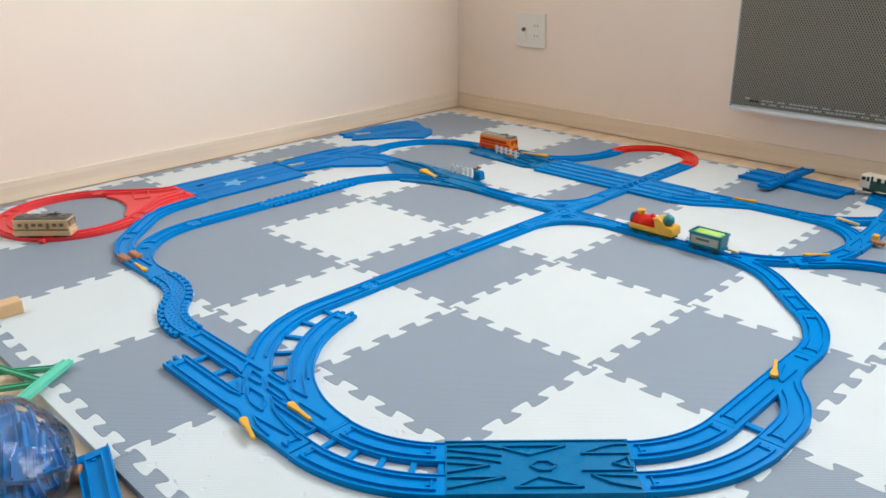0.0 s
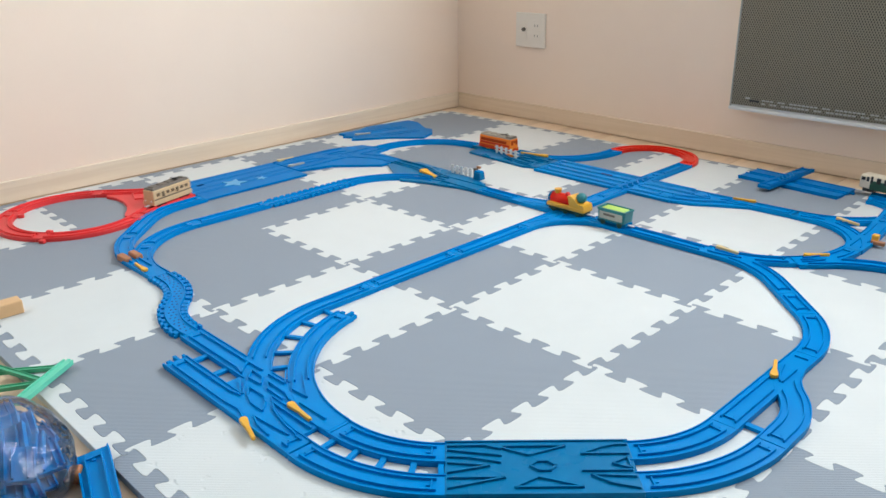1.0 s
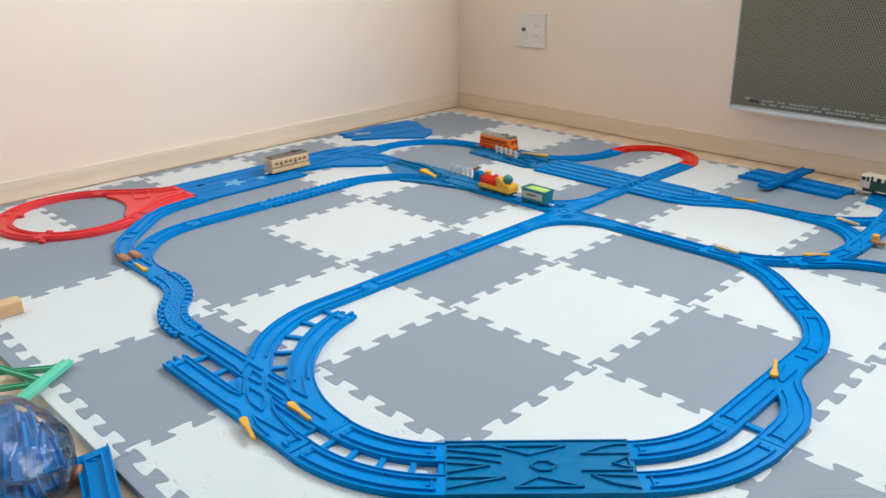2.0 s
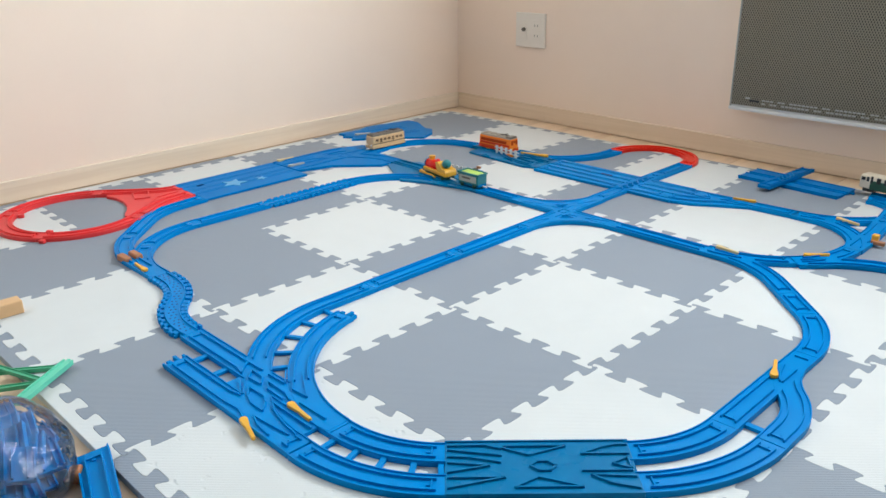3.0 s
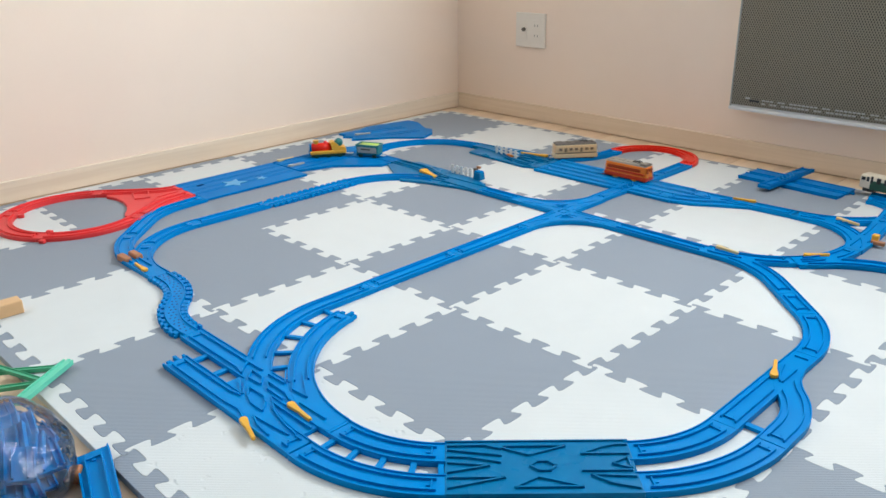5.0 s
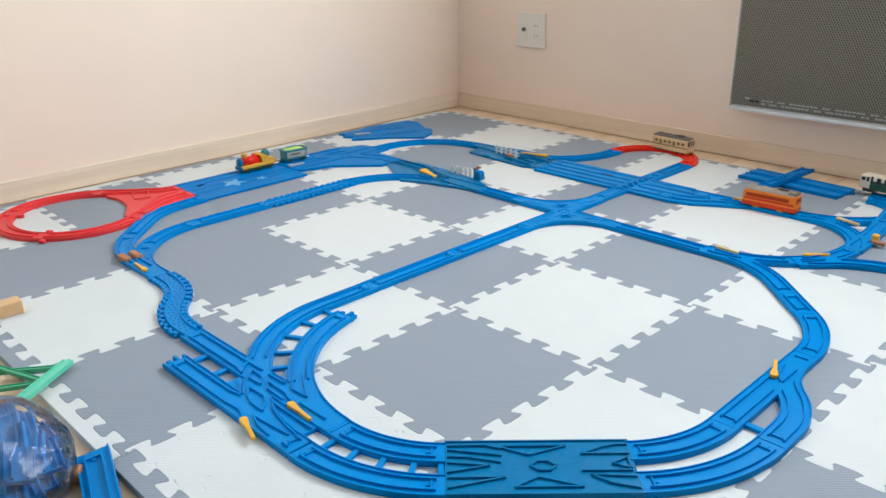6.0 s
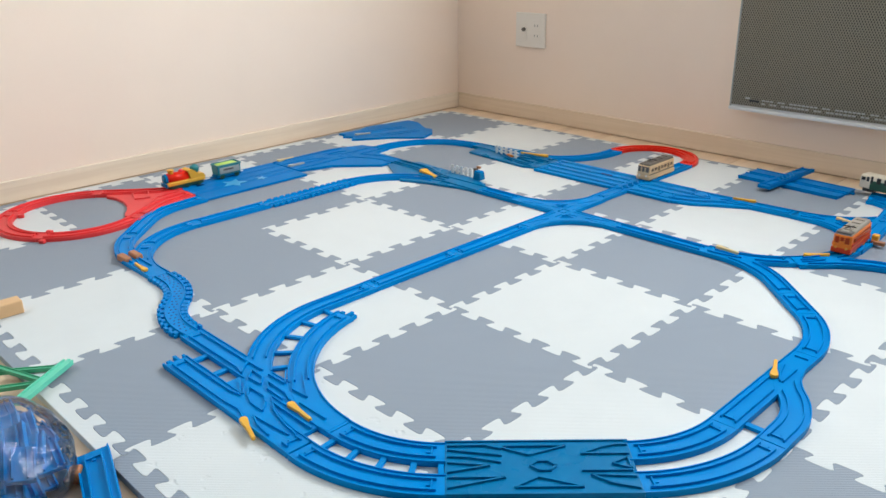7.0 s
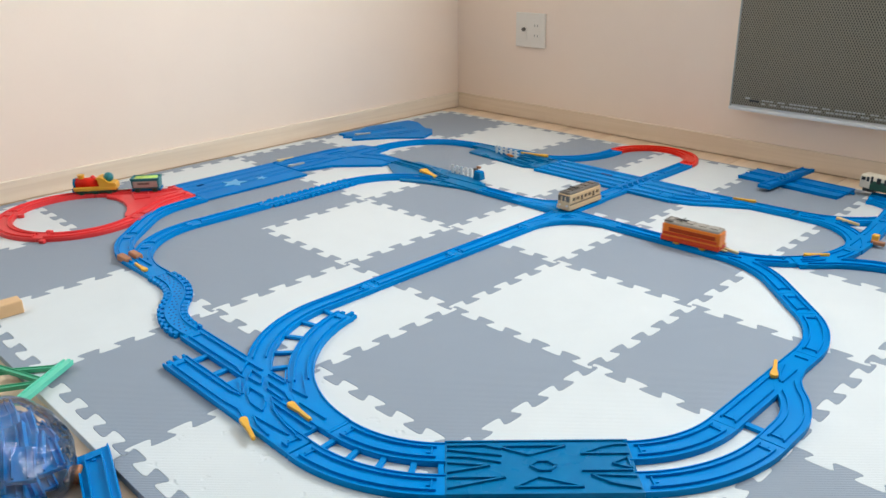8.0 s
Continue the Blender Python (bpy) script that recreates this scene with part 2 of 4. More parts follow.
def path(x, y, hd, moves, step=0.006):
    """Points (x, y, heading) along straights ('s', length) and arcs ('l' or 'r', radius, degrees)."""
    h = math.radians(hd)
    pts = [(x, y, h)]
    for mv in moves:
        if mv[0] == "s":
            n = max(1, round(mv[1] / step))
            for k in range(1, n + 1):
                d = mv[1] * k / n
                pts.append((x + d * math.cos(h), y + d * math.sin(h), h))
        else:
            sg = 1 if mv[0] == "l" else -1
            rad, turn = mv[1], math.radians(mv[2])
            n = max(2, round(rad * turn / step))
            cx, cy = x - sg * rad * math.sin(h), y + sg * rad * math.cos(h)
            for k in range(1, n + 1):
                a = h + sg * turn * k / n
                pts.append((cx + sg * rad * math.sin(a), cy - sg * rad * math.cos(a), a))
        x, y, h = pts[-1]
    return pts


# routes of the three trains along the lanes
ROUTE_CREAM = path(-1.1506, -0.340, -60, [("l", 0.160, 185), ("s", 0.063), ("r", 0.2, 35), ("s", 0.671), ("r", 0.2, 90),
                                          ("s", 0.155), ("l", 0.2, 90), ("s", 0.03), ("r", 0.115, 180), ("s", 1.0)])
ROUTE_ORANGE = path(-0.755, 0.872, 0, [("s", 0.30), ("l", 2.0, 0.8), ("s", 0.427), ("l", 1.0, 1.7), ("s", 0.236), ("r", 0.134, 92.5), ("r", 0.2, 70), ("r", 0.42, 20), ("s", 0.6)])
ROUTE_LOCO = path(0.40, 0.545, 180, [("s", 0.96), ("r", 0.2, 24), ("l", 0.2, 24), ("s", 0.077), ("l", 0.225, 90), ("s", 0.34),
                                     ("r", 0.105, 40), ("s", 0.132), ("l", 0.16, 180)])


# ---- railway lanes ----
HALF, Z_BED = 0.0205, 0.0068


def side(px, py, lane):
    """Sideways distance of a place from a lane, or a large number beyond its ends."""
    best, d = 9.0, 9.0
    for x, y, h in lane:
        q = (px - x) ** 2 + (py - y) ** 2
        if q < best:
            best, d = q, abs(-(px - x) * math.sin(h) + (py - y) * math.cos(h))
            along = abs((px - x) * math.cos(h) + (py - y) * math.sin(h))
    return d if along < 0.006 else 9.0


def runs(lane, off, others, keep):
    """The stretches of a ridge that no other lane's wheel flats cut."""
    out, cur = [], []
    for x, y, h in lane:
        px, py = x - math.sin(h) * off, y + math.cos(h) * off
        if all(keep(side(px, py, o)) for o in others):
            cur.append((x, y, h))
        else:
            if len(cur) > 2:
                out.append(cur)
            cur = []
    if len(cur) > 2:
        out.append(cur)
    return out


def rail(name, label, lanes, material=None, group="toy railway track", notch=True, width=HALF, island=True, ridge=0.0036, bare=None):
    """A track piece: bed, outer lips and guide ridges of all its lanes, cut open where lanes cross, and end joints."""
    material = material or M_BLUE
    root = thing(name, label, "toy rail", group)
    for k, lane in enumerate(lanes):
        others = [o for j, o in enumerate(lanes) if j != k]
        bm = bmesh.new()
        top, wide = Z_BED + 0.00025 * k, width - 0.0002 * k
        prev = None
        ends = len(lane) - 1
        for i, (x, y, h) in enumerate(lane):
            t = 0.0006 + 0.0003 * k if i == 0 else -0.0006 - 0.0003 * k if i == ends else 0.0
            x, y = x + t * math.cos(h), y + t * math.sin(h)
            nx, ny = -math.sin(h), math.cos(h)
            ring = [bm.verts.new((x + nx * d, y + ny * d, z)) for d, z in
                    ((-wide, 0.0002 * k), (-wide, top - 0.0006), (-wide + 0.0006, top), (wide - 0.0006, top), (wide, top - 0.0006), (wide, 0.0002 * k))]
            if prev:
                for a in range(6):
                    b = (a + 1) % 6
                    bm.faces.new((prev[a], prev[b], ring[b], ring[a]))
            else:
                bm.faces.new(ring)
            prev = ring
        bm.faces.new(list(reversed(prev)))
        bed = part("bed", bm, material, root)
        for s in (-1, 1):
            for r in runs(lane, s * (width - 0.0012), others, lambda d: d > width - 0.002):
                bm = bmesh.new()
                strip(bm, r, s * (wide - 0.0013), 0.0024, top - 0.0008, top + 0.0021)
                part("lip", bm, material, root)
        if island:
            for s in (-1, 1):
                stretches = runs(lane[2:-2], s * 0.0102, others, lambda d: d > width or d < 0.0092)
                if bare:
                    x0, y0, x1, y1 = bare
                    stretches = [[q for q in r if not (x0 < q[0] < x1 and y0 < q[1] < y1)] for r in stretches]
                    stretches = [r for r in stretches if len(r) > 2]
                for r in stretches:
                    bm = bmesh.new()
                    strip(bm, r, s * 0.0102, 0.0028, top - 0.0008, top + ridge)
                    part("guide_ridge", bm, material, root)
            if notch:
                for x, y, h in (lane[3], lane[-4]):
                    m = Matrix.Translation((x, y, 0)) @ Matrix.Rotation(h, 4, "Z")
                    if all(side(x, y, o) > 0.02 for o in others):
                        bm = solid(0, 0, top + 0.0008, 0.0018, 0.0205, 0.0034, 0, m)
                        box(bm, 0.004, 0, top + 0.0006, 0.005, 0.004, 0.0020, 0, m)
                        part("stop_bar", bm, material, root)
    x, y, h = lanes[0][-1]
    m = Matrix.Translation((x, y, 0)) @ Matrix.Rotation(h, 4, "Z")
    bm = bmesh.new()
    box(bm, 0.003, -0.006, 0.0035, 0.008, 0.0055, 0.0042, 0.0006, m)
    box(bm, 0.0075, -0.006, 0.0035, 0.005, 0.0085, 0.0042, 0.0006, m)
    part("joint_tongue", bm, material, root)
    return root


def ties(root, la, lb, picks, material, half=0.004):
    """Flat bridges that hold two neighbouring lanes together."""
    for k in picks:
        x0, y0, h = la[k]
        j = min(range(len(lb)), key=lambda q: (lb[q][0] - x0) ** 2 + (lb[q][1] - y0) ** 2)
        x1, y1, _ = lb[j]
        d = math.hypot(x1 - x0, y1 - y0)
        m = Matrix.Translation(((x0 + x1) / 2, (y0 + y1) / 2, 0)) @ Matrix.Rotation(math.atan2(y1 - y0, x1 - x0), 4, "Z")
        bm = solid(0, 0, 0.003, max(0.004, d - 2 * HALF + 0.004), half * 2, 0.0055, 0.0008, m)
        part("tie", bm, material, root)


def lever(root, x, y, hd, length=0.045, material=None, z=0.0075, wide=1.0):
    """Point lever: a tapered blade with a rounded, upturned thumb end."""
    m = Matrix.Translation((x, y, z)) @ Matrix.Rotation(radians(hd), 4, "Z")
    out = []
    for k in range(9):
        a = math.pi / 2 + math.pi * k / 8
        out.append((-length / 2 + 0.006 + 0.0060 * math.cos(a), 0.0060 * math.sin(a)))
    out += [(-0.002, -0.0032), (length / 2 - 0.002, -0.0026), (length / 2, 0), (length / 2 - 0.002, 0.0026), (-0.002, 0.0032)]
    out = [(x, y * wide) for x, y in out]
    bm = prism(out, 0, 0.0050, 0.0008, m @ Matrix.Rotation(radians(2), 4, "Y"))
    part("point_lever", bm, material or M_YELLOW, root, "yellow point lever" if material is None else "pale grey point lever" if material is M_GREYPRINT else "pale tan point lever")


def flex(name, label, lane, group="toy railway track"):
    """Flexible rail: a bed of overlapping links with side teeth and dimples."""
    root = thing(name, label, "toy rail", group)
    base = bmesh.new()
    strip(base, lane, 0, 0.034, 0, 0.0070)
    part("spine", base, M_BLUE, root)
    for s in (-1, 1):
        base = bmesh.new()
        strip(base, lane, s * 0.0122, 0.0030, 0.0062, 0.0098)
        part("guide_ridge", base, M_BLUE, root)
    acc, hole, last, k, q = 0.0, 0.0, lane[0], 0, 0
    for p in lane[1:]:
        d = math.hypot(p[0] - last[0], p[1] - last[1])
        acc, hole, last = acc + d, hole + d, p
        m = Matrix.Translation((p[0], p[1], 0)) @ Matrix.Rotation(p[2], 4, "Z")
        if hole >= 0.0100:
            hole, q = 0.0, q + 1
            for y in ((-0.0056, 0.0024) if q % 2 else (-0.0020, 0.0060)):
                bm = bmesh.new()
                bmesh.ops.create_cone(bm, cap_ends=True, segments=8, radius1=0.0018, radius2=0.0018, depth=0.0006, matrix=m @ Matrix.Translation((0, y, 0.0070)))
                part("dimple", bm, M_RECESS, root)
        if acc >= 0.0165:
            acc, k = 0.0, k + 1
            for s in (-1, 1):
                bm = solid(0, s * 0.0178, 0.0034 + 0.0006 * (k % 2), 0.0128, 0.0080, 0.0072, 0.0010, m)
                box(bm, 0.0052 * s, s * 0.0232, 0.0044, 0.0118, 0.0058, 0.0088, 0.0010, m)
                box(bm, -0.006 * s, s * 0.0215, 0.0026, 0.0050, 0.0060, 0.0050, 0, m)
                part("link", bm, M_BLUE, root)
    return root


# ---- room ----
FLOOR_Z = -0.012
X_LEFT, X_RIGHT, Y_REAR, CEIL_Z = -1.287, 3.00, -3.20, 2.40
CORNER = Vector((X_LEFT, 1.336, 0))


FAR = Matrix.Translation(CORNER)

floor = tagged(link("floor", solid(0.85, -1.2, FLOOR_Z - 0.056, 4.6, 5.6, 0.1), M_FLOOR), "pale wooden floorboards under the play mat", "floor", kind="structure")
board = prism([(-0.0743, -2.78), (0.0743, -2.78), (0.0743, 2.78), (-0.0743, 2.78)], -0.006, 0.0, 0.0006)
first_board = part("floorboard", board, M_FLOOR, floor)
first_board.location = (-1.24, -1.2, FLOOR_Z)
for k in range(1, 30):
    ob = new("floorboard", first_board.data)
    ob.parent, ob.location = floor, (-1.24 + 0.15 * k, -1.2, FLOOR_Z)


def side_wall(name, x, opening, material, label):
    """A side wall with an opening, cut for the added fill lamp."""
    y0, y1, z0, z1 = opening
    bm = bmesh.new()
    for ya, yb, za, zb in ((-3.95, y0, -0.05, 2.45), (y1, 1.55, -0.05, 2.45), (y0, y1, -0.05, z0), (y0, y1, z1, 2.45)):
        box(bm, x, (ya + yb) / 2, (za + zb) / 2, 0.12, yb - ya, zb - za)
    tagged(link(name, bm, material), label, "wall", kind="structure")


side_wall("wall_west", X_LEFT - 0.06, FILL_WEST, M_WALL, "smooth cream wallpapered wall")
# out of view, closes the room and soaks up bounce light, as wall_south does
tagged(link("wall_east", solid(X_RIGHT + 0.06, -1.2, 1.2, 0.12, 5.6, 2.5), M_WALL_DIM), "plain wall out of view, darkened to cut bounce light", "wall", kind="structure")


def far_wall():
    """The far wall, with a wide window opening above the heater."""
    bm = bmesh.new()
    for a0, a1, z0, z1 in ((-0.15, WIN[0], -0.05, 2.45), (WIN[1], 4.5, -0.05, 2.45), (WIN[0], WIN[1], -0.05, WIN[2]), (WIN[0], WIN[1], WIN[3], 2.45)):
        box(bm, (a0 + a1) / 2, 0.15, (z0 + z1) / 2, a1 - a0, 0.30, z1 - z0, 0, FAR)
    wall = tagged(link("wall_north", bm, M_WALL), "cream wallpapered wall with an outlet and a heater", "wall", kind="structure")
    return wall


far_wall()
tagged(link("wall_south", solid(0.85, Y_REAR - 0.06, 1.2, 4.6, 0.12, 2.5), M_WALL_DIM), "plain wall out of view, darkened to cut bounce light", "wall", kind="structure")
tagged(link("ceiling", solid(0.85, -1.2, CEIL_Z + 0.05, 4.6, 5.6, 0.1), M_CEIL), "plain off-white ceiling", "ceiling", kind="structure")

BASE_H = 0.057


def baseboard(name, length, m, material):
    bm = solid(length / 2, -0.005, FLOOR_Z + BASE_H / 2 + 0.0010, length, 0.010, BASE_H - 0.002, 0.0015, m)
    ob = link(name, bm, material)
    return tagged(ob, "pale wood-grain baseboard along the wall", "baseboard", kind="structure")


baseboard("baseboard", 4.28, FAR, M_BASE_R)
baseboard("baseboard", 4.52, Matrix.Translation((X_LEFT, -3.19, 0)) @ Matrix.Rotation(radians(90), 4, "Z"), M_BASE_L)

# ---- foam mat ----
TILE, TAB = 0.30, 0.0098


def seam(first, n=5):
    """One interlocking edge from 0 to TILE: (along, out) points with dovetailed, rounded teeth; first: side of the first tooth."""
    half = TILE / n / 2
    out = [(0.0, 0.0)]
    for k in range(2 * n):
        a, s = half * k, first if k % 2 == 0 else -first
        out += [(a - half * 0.02, s * TAB * 0.20), (a - half * 0.09, s * TAB * 0.50), (a - half * 0.10, s * TAB * 0.72), (a - half * 0.02, s * TAB * 0.92), (a + half * 0.16, s * TAB),
                (a + half * 0.84, s * TAB), (a + half * 1.02, s * TAB * 0.92), (a + half * 1.10, s * TAB * 0.72), (a + half * 1.09, s * TAB * 0.50), (a + half * 1.02, s * TAB * 0.20)]
    return out + [(TILE, 0.0)]


SEAM_ACROSS, SEAM_ALONG = seam(1), seam(-1)
mat_root = thing("foam_mat", "grey and white interlocking foam play mat", "play mat", kind="structure", m=Matrix.Translation((0.002, -0.0045, 0)) @ Matrix.Diagonal((1, 0.996, 1, 1)))
I0, I1, J0, J1 = -4, 4, -2, 4


def edge(i, j, horizontal):
    """Seam points in the plan: along x at the node row j, or along y at the node column i."""
    if horizontal:
        return [(i * TILE + a, j * TILE + o) for a, o in SEAM_ACROSS]
    return [(i * TILE + o, j * TILE + a) for a, o in SEAM_ALONG]


def tile_outline(i, j):
    bottom, right = edge(i, j, True), edge(i + 1, j, False)
    top, left = list(reversed(edge(i, j + 1, True))), list(reversed(edge(i, j, False)))
    mx, my = (i + 0.5) * TILE, (j + 0.5) * TILE
    return [(mx + (x - mx) * 0.9997, my + (y - my) * 0.9997) for x, y in bottom[:-1] + right[:-1] + top[:-1] + left[:-1]]


rng = random.Random(4)
for i in range(I0, I1):
    for j in range(J0, J1):
        white = (i + j) % 2 == 0 and (i, j) != (-3, -1)
        dz = -rng.random() * 0.00025
        part("foam_tile", prism(tile_outline(i, j), FLOOR_Z, dz, 0.0001 if abs(i + 3) + abs(j + 1) < 2 else 0.0004), (M_WHITE_WORN if (i, j) == (0, -2) else M_WHITE) if white else M_GREY, mat_root)
BORDER = 0.034
for i in range(I0, I1):
    for j, s in ((J0, -1), (J1, 1)):
        inner = edge(i, j, True)
        w = (i + (j if s < 0 else j - 1)) % 2 == 0
        wide = BORDER - 0.006 if s < 0 else 0.0168
        outer = [((i + 1) * TILE, j * TILE + s * wide), (i * TILE, j * TILE + s * wide)]
        pts = inner + outer
        if s < 0:
            pts = list(reversed(pts))
        part("border_strip", prism(pts, FLOOR_Z, -0.0004, 0.0007), M_GREY if w else M_WHITE, mat_root)
for j in range(J0, J1):
    inner = edge(I0, j, False)
    w = (I0 + j) % 2 == 0
    pts = inner + [(I0 * TILE - BORDER - 0.002, (j + 1) * TILE), (I0 * TILE - BORDER - 0.002, j * TILE)]
    part("border_strip", prism(pts, FLOOR_Z, -0.0004, 0.0007), M_GREY if w else M_WHITE, mat_root)

# ---- track pieces ----
CURVE = "blue plastic curved toy rail on the foam mat"
STRAIGHT = "blue plastic straight toy rail on the foam mat"
POINTS = "blue plastic toy rail points with a yellow lever"

# crossover plate at the near side
plate = thing("crossover_plate", "deep blue double-track crossover plate with raised diamonds", "toy rail", "toy railway track",
              m=Matrix.Translation((0.409, -0.2645, 0)) @ Matrix.Rotation(radians(45), 4, "Z"))
PL, PW = 0.235, 0.108
part("base", solid(0, 0, 0.0038, PL, PW, 0.0076, 0.0012), M_TEALBLUE, plate)


def ridge_line(bm, pts, w=0.0022, z=0.0106):
    for (x0, y0), (x1, y1) in zip(pts, pts[1:]):
        d = math.hypot(x1 - x0, y1 - y0)
        m = Matrix.Translation(((x0 + x1) / 2, (y0 + y1) / 2, 0)) @ Matrix.Rotation(math.atan2(y1 - y0, x1 - x0), 4, "Z")
        box(bm, 0, 0, (0.0070 + z) / 2, d + w * 0.8, w, z - 0.0070, 0, m, 0.96)


for name, sets in (("diamond_ridge", [[(-0.012, 0), (-0.003, 0.009), (0.010, 0.009), (0.020, 0), (0.012, -0.009), (-0.002, -0.009), (-0.012, 0)]]),
                   ("upper_triangle", [[(-0.052, 0.041), (-0.012, 0.022), (0.036, 0.041), (-0.052, 0.041)]]),
                   ("lower_triangle", [[(-0.034, -0.041), (-0.004, -0.022), (0.048, -0.041), (-0.034, -0.041)]]),
                   ("guide_ridge", [[(-0.114, 0.043), (-0.066, 0.043), (-0.046, 0.036)], [(-0.114, 0.034), (-0.046, 0.022)],
                                    [(-0.114, 0.020), (-0.086, 0.018), (-0.048, 0.008)], [(-0.114, 0.008), (-0.062, 0.001), (-0.114, -0.012)],
                                    [(-0.114, -0.022), (-0.044, -0.022), (-0.114, -0.042)]]),
                   ("guide_ridge", [[(0.054, 0.024), (0.114, 0.024)], [(0.054, 0.024), (0.082, 0.038), (0.100, 0.043), (0.114, 0.043)],
                                     [(0.090, 0.004), (0.110, 0.016), (0.112, -0.006), (0.090, 0.004)], [(0.050, -0.010), (0.112, -0.010)],
                                     [(0.060, -0.018), (0.114, -0.022)], [(0.060, -0.018), (0.082, -0.034), (0.114, -0.044)]])):
    for pts in sets:
        bm = bmesh.new()
        ridge_line(bm, pts)
        part(name, bm, M_TEALBLUE, plate)
for s in (-1, 1):
    part("lip", solid(0, s * (PW / 2 - 0.0012), 0.0084, PL, 0.0022, 0.0026), M_TEALBLUE, plate)

# near loop, going round
right_in = path(0.466, -0.163, 45, [("l", 0.2, 45)])
right_out = path(0.512, -0.207, 45, [("l", 0.265, 45)])
rail("curved_rail", CURVE, [right_in])
r = rail("curved_rail", "blue plastic wide-radius curved toy rail", [right_out])
t1a = path(0.5246, -0.0216, 90, [("s", 0.265)])
t1b = path(0.5896, -0.0196, 90, [("s", 0.045), ("l", 0.139, 40), ("r", 0.139, 40), ("s", 0.01)])
r = rail("points_rail", POINTS, [t1a, t1b])
ties(r, t1a, t1b, (4,), M_BLUE, 0.005)
lever(r, 0.511, 0.162, 111, 0.056)
rail("curved_rail", CURVE, [path(0.5246, 0.2434, 90, [("l", 0.2, 45)])])
rail("short_rail", STRAIGHT, [path(0.466, 0.3848, 135, [("s", 0.085)])])
r = rail("points_rail", POINTS.replace("yellow", "pale"), [path(0.406, 0.445, 135, [("s", 0.053), ("l", 0.2, 45), ("s", 0.03)]),
                                                       path(0.190, 0.546, 0, [("s", 0.017), ("l", 0.2, 45)])])
lever(r, 0.230, 0.564, -4, 0.052, M_PALE)
rail("straight_rail", STRAIGHT, [path(0.198, 0.541, 180, [("s", 0.226)])])
cx, cy, ch = -0.168, 0.541, 0.140
rail("crossing_rail", "blue plastic crossing toy rail with curved corner lanes",
     [path(cx + ch, cy, 180, [("s", 2 * ch)]), path(cx, cy - ch, 90, [("s", 2 * ch)]),
      path(cx, cy - ch, 90, [("r", ch, 90)]), path(cx - ch, cy, 0, [("l", ch, 90)])], notch=False, ridge=0.0014)
rail("straight_rail", STRAIGHT, [path(cx - ch, cy, 180, [("s", 0.125)])])

# long straight to the near-left turnout
for k in range(2):
    rail("straight_rail", STRAIGHT, [path(cx, cy - ch - 0.227 * k, -90, [("s", 0.227)])])
mid_curve = path(-0.167, -0.053, -90, [("s", 0.115), ("l", 0.235, 55), ("s", 0.078), ("l", 0.235, 35)])
inner_curve = path(0.159, -0.3825, 180, [("r", 0.267, 80)])
str_lane = path(0.163, -0.383, 180, [("s", 0.399)])
out_lane = path(0.1635, -0.448, 180, [("s", 0.33)])
r = rail("double_points_rail", "large blue double-track points rail with two yellow levers", [str_lane, mid_curve, inner_curve, out_lane], bare=(-0.072, -0.475, 0.135, -0.350))
for pts in ([(-0.006, -0.389), (0.008, -0.348), (0.140, -0.375), (0.141, -0.446), (0.121, -0.446)], [(-0.055, -0.400), (0.010, -0.400), (0.010, -0.446), (-0.026, -0.446)]):
    part("web", prism(pts, 0.0004, 0.0064), M_BLUE, r)
for name, pts in (("small_diamond", [(-0.052, -0.382), (-0.022, -0.383), (-0.007, -0.396), (-0.036, -0.398), (-0.052, -0.382)]),
                  ("long_diamond", [(-0.013, -0.412), (0.025, -0.411), (0.040, -0.419), (0.056, -0.434), (0.026, -0.434), (0.006, -0.426), (-0.013, -0.412)]),
                  ("guide_ridge", [(-0.074, -0.372), (-0.041, -0.371)]), ("guide_ridge", [(0.061, -0.392), (0.041, -0.385), (-0.007, -0.384), (0.011, -0.396), (0.050, -0.397)]),
                  ("blade_panel", [(0.139, -0.412), (0.103, -0.412), (0.048, -0.412), (0.062, -0.420), (0.083, -0.427), (0.110, -0.432), (0.137, -0.435)]),
                  ("panel_end", [(-0.030, -0.320), (0.012, -0.352), (0.039, -0.372), (0.071, -0.370), (0.048, -0.356), (0.010, -0.334)]),
                  ("panel_end", [(-0.023, -0.372), (0.017, -0.370), (-0.014, -0.347)]),
                  ("blade_panel", [(0.112, -0.461), (0.079, -0.457), (0.057, -0.449), (0.096, -0.446), (0.130, -0.442)]),
                  ("panel_end", [(-0.077, -0.373), (-0.070, -0.385), (-0.056, -0.398), (-0.077, -0.393)]),
                  ("panel_end", [(-0.040, -0.411), (-0.002, -0.433), (-0.020, -0.437), (-0.074, -0.438)]),
                  ("guide_ridge", [(-0.074, -0.4582), (0.000, -0.4575), (0.028, -0.4545), (0.050, -0.461)]),
                  ("guide_ridge", [(0.076, -0.386), (0.135, -0.385)])):
    bm = bmesh.new()
    ridge_line(bm, pts)
    part(name, bm, M_BLUE, r)
ties(r, out_lane, str_lane, (42, 52), M_BLUE, 0.005)
part("web", prism([(-0.052, -0.404), (-0.052, -0.430), (-0.034, -0.440), (-0.002, -0.432), (-0.026, -0.405)], 0.0003, 0.0062), M_BLUE, r)
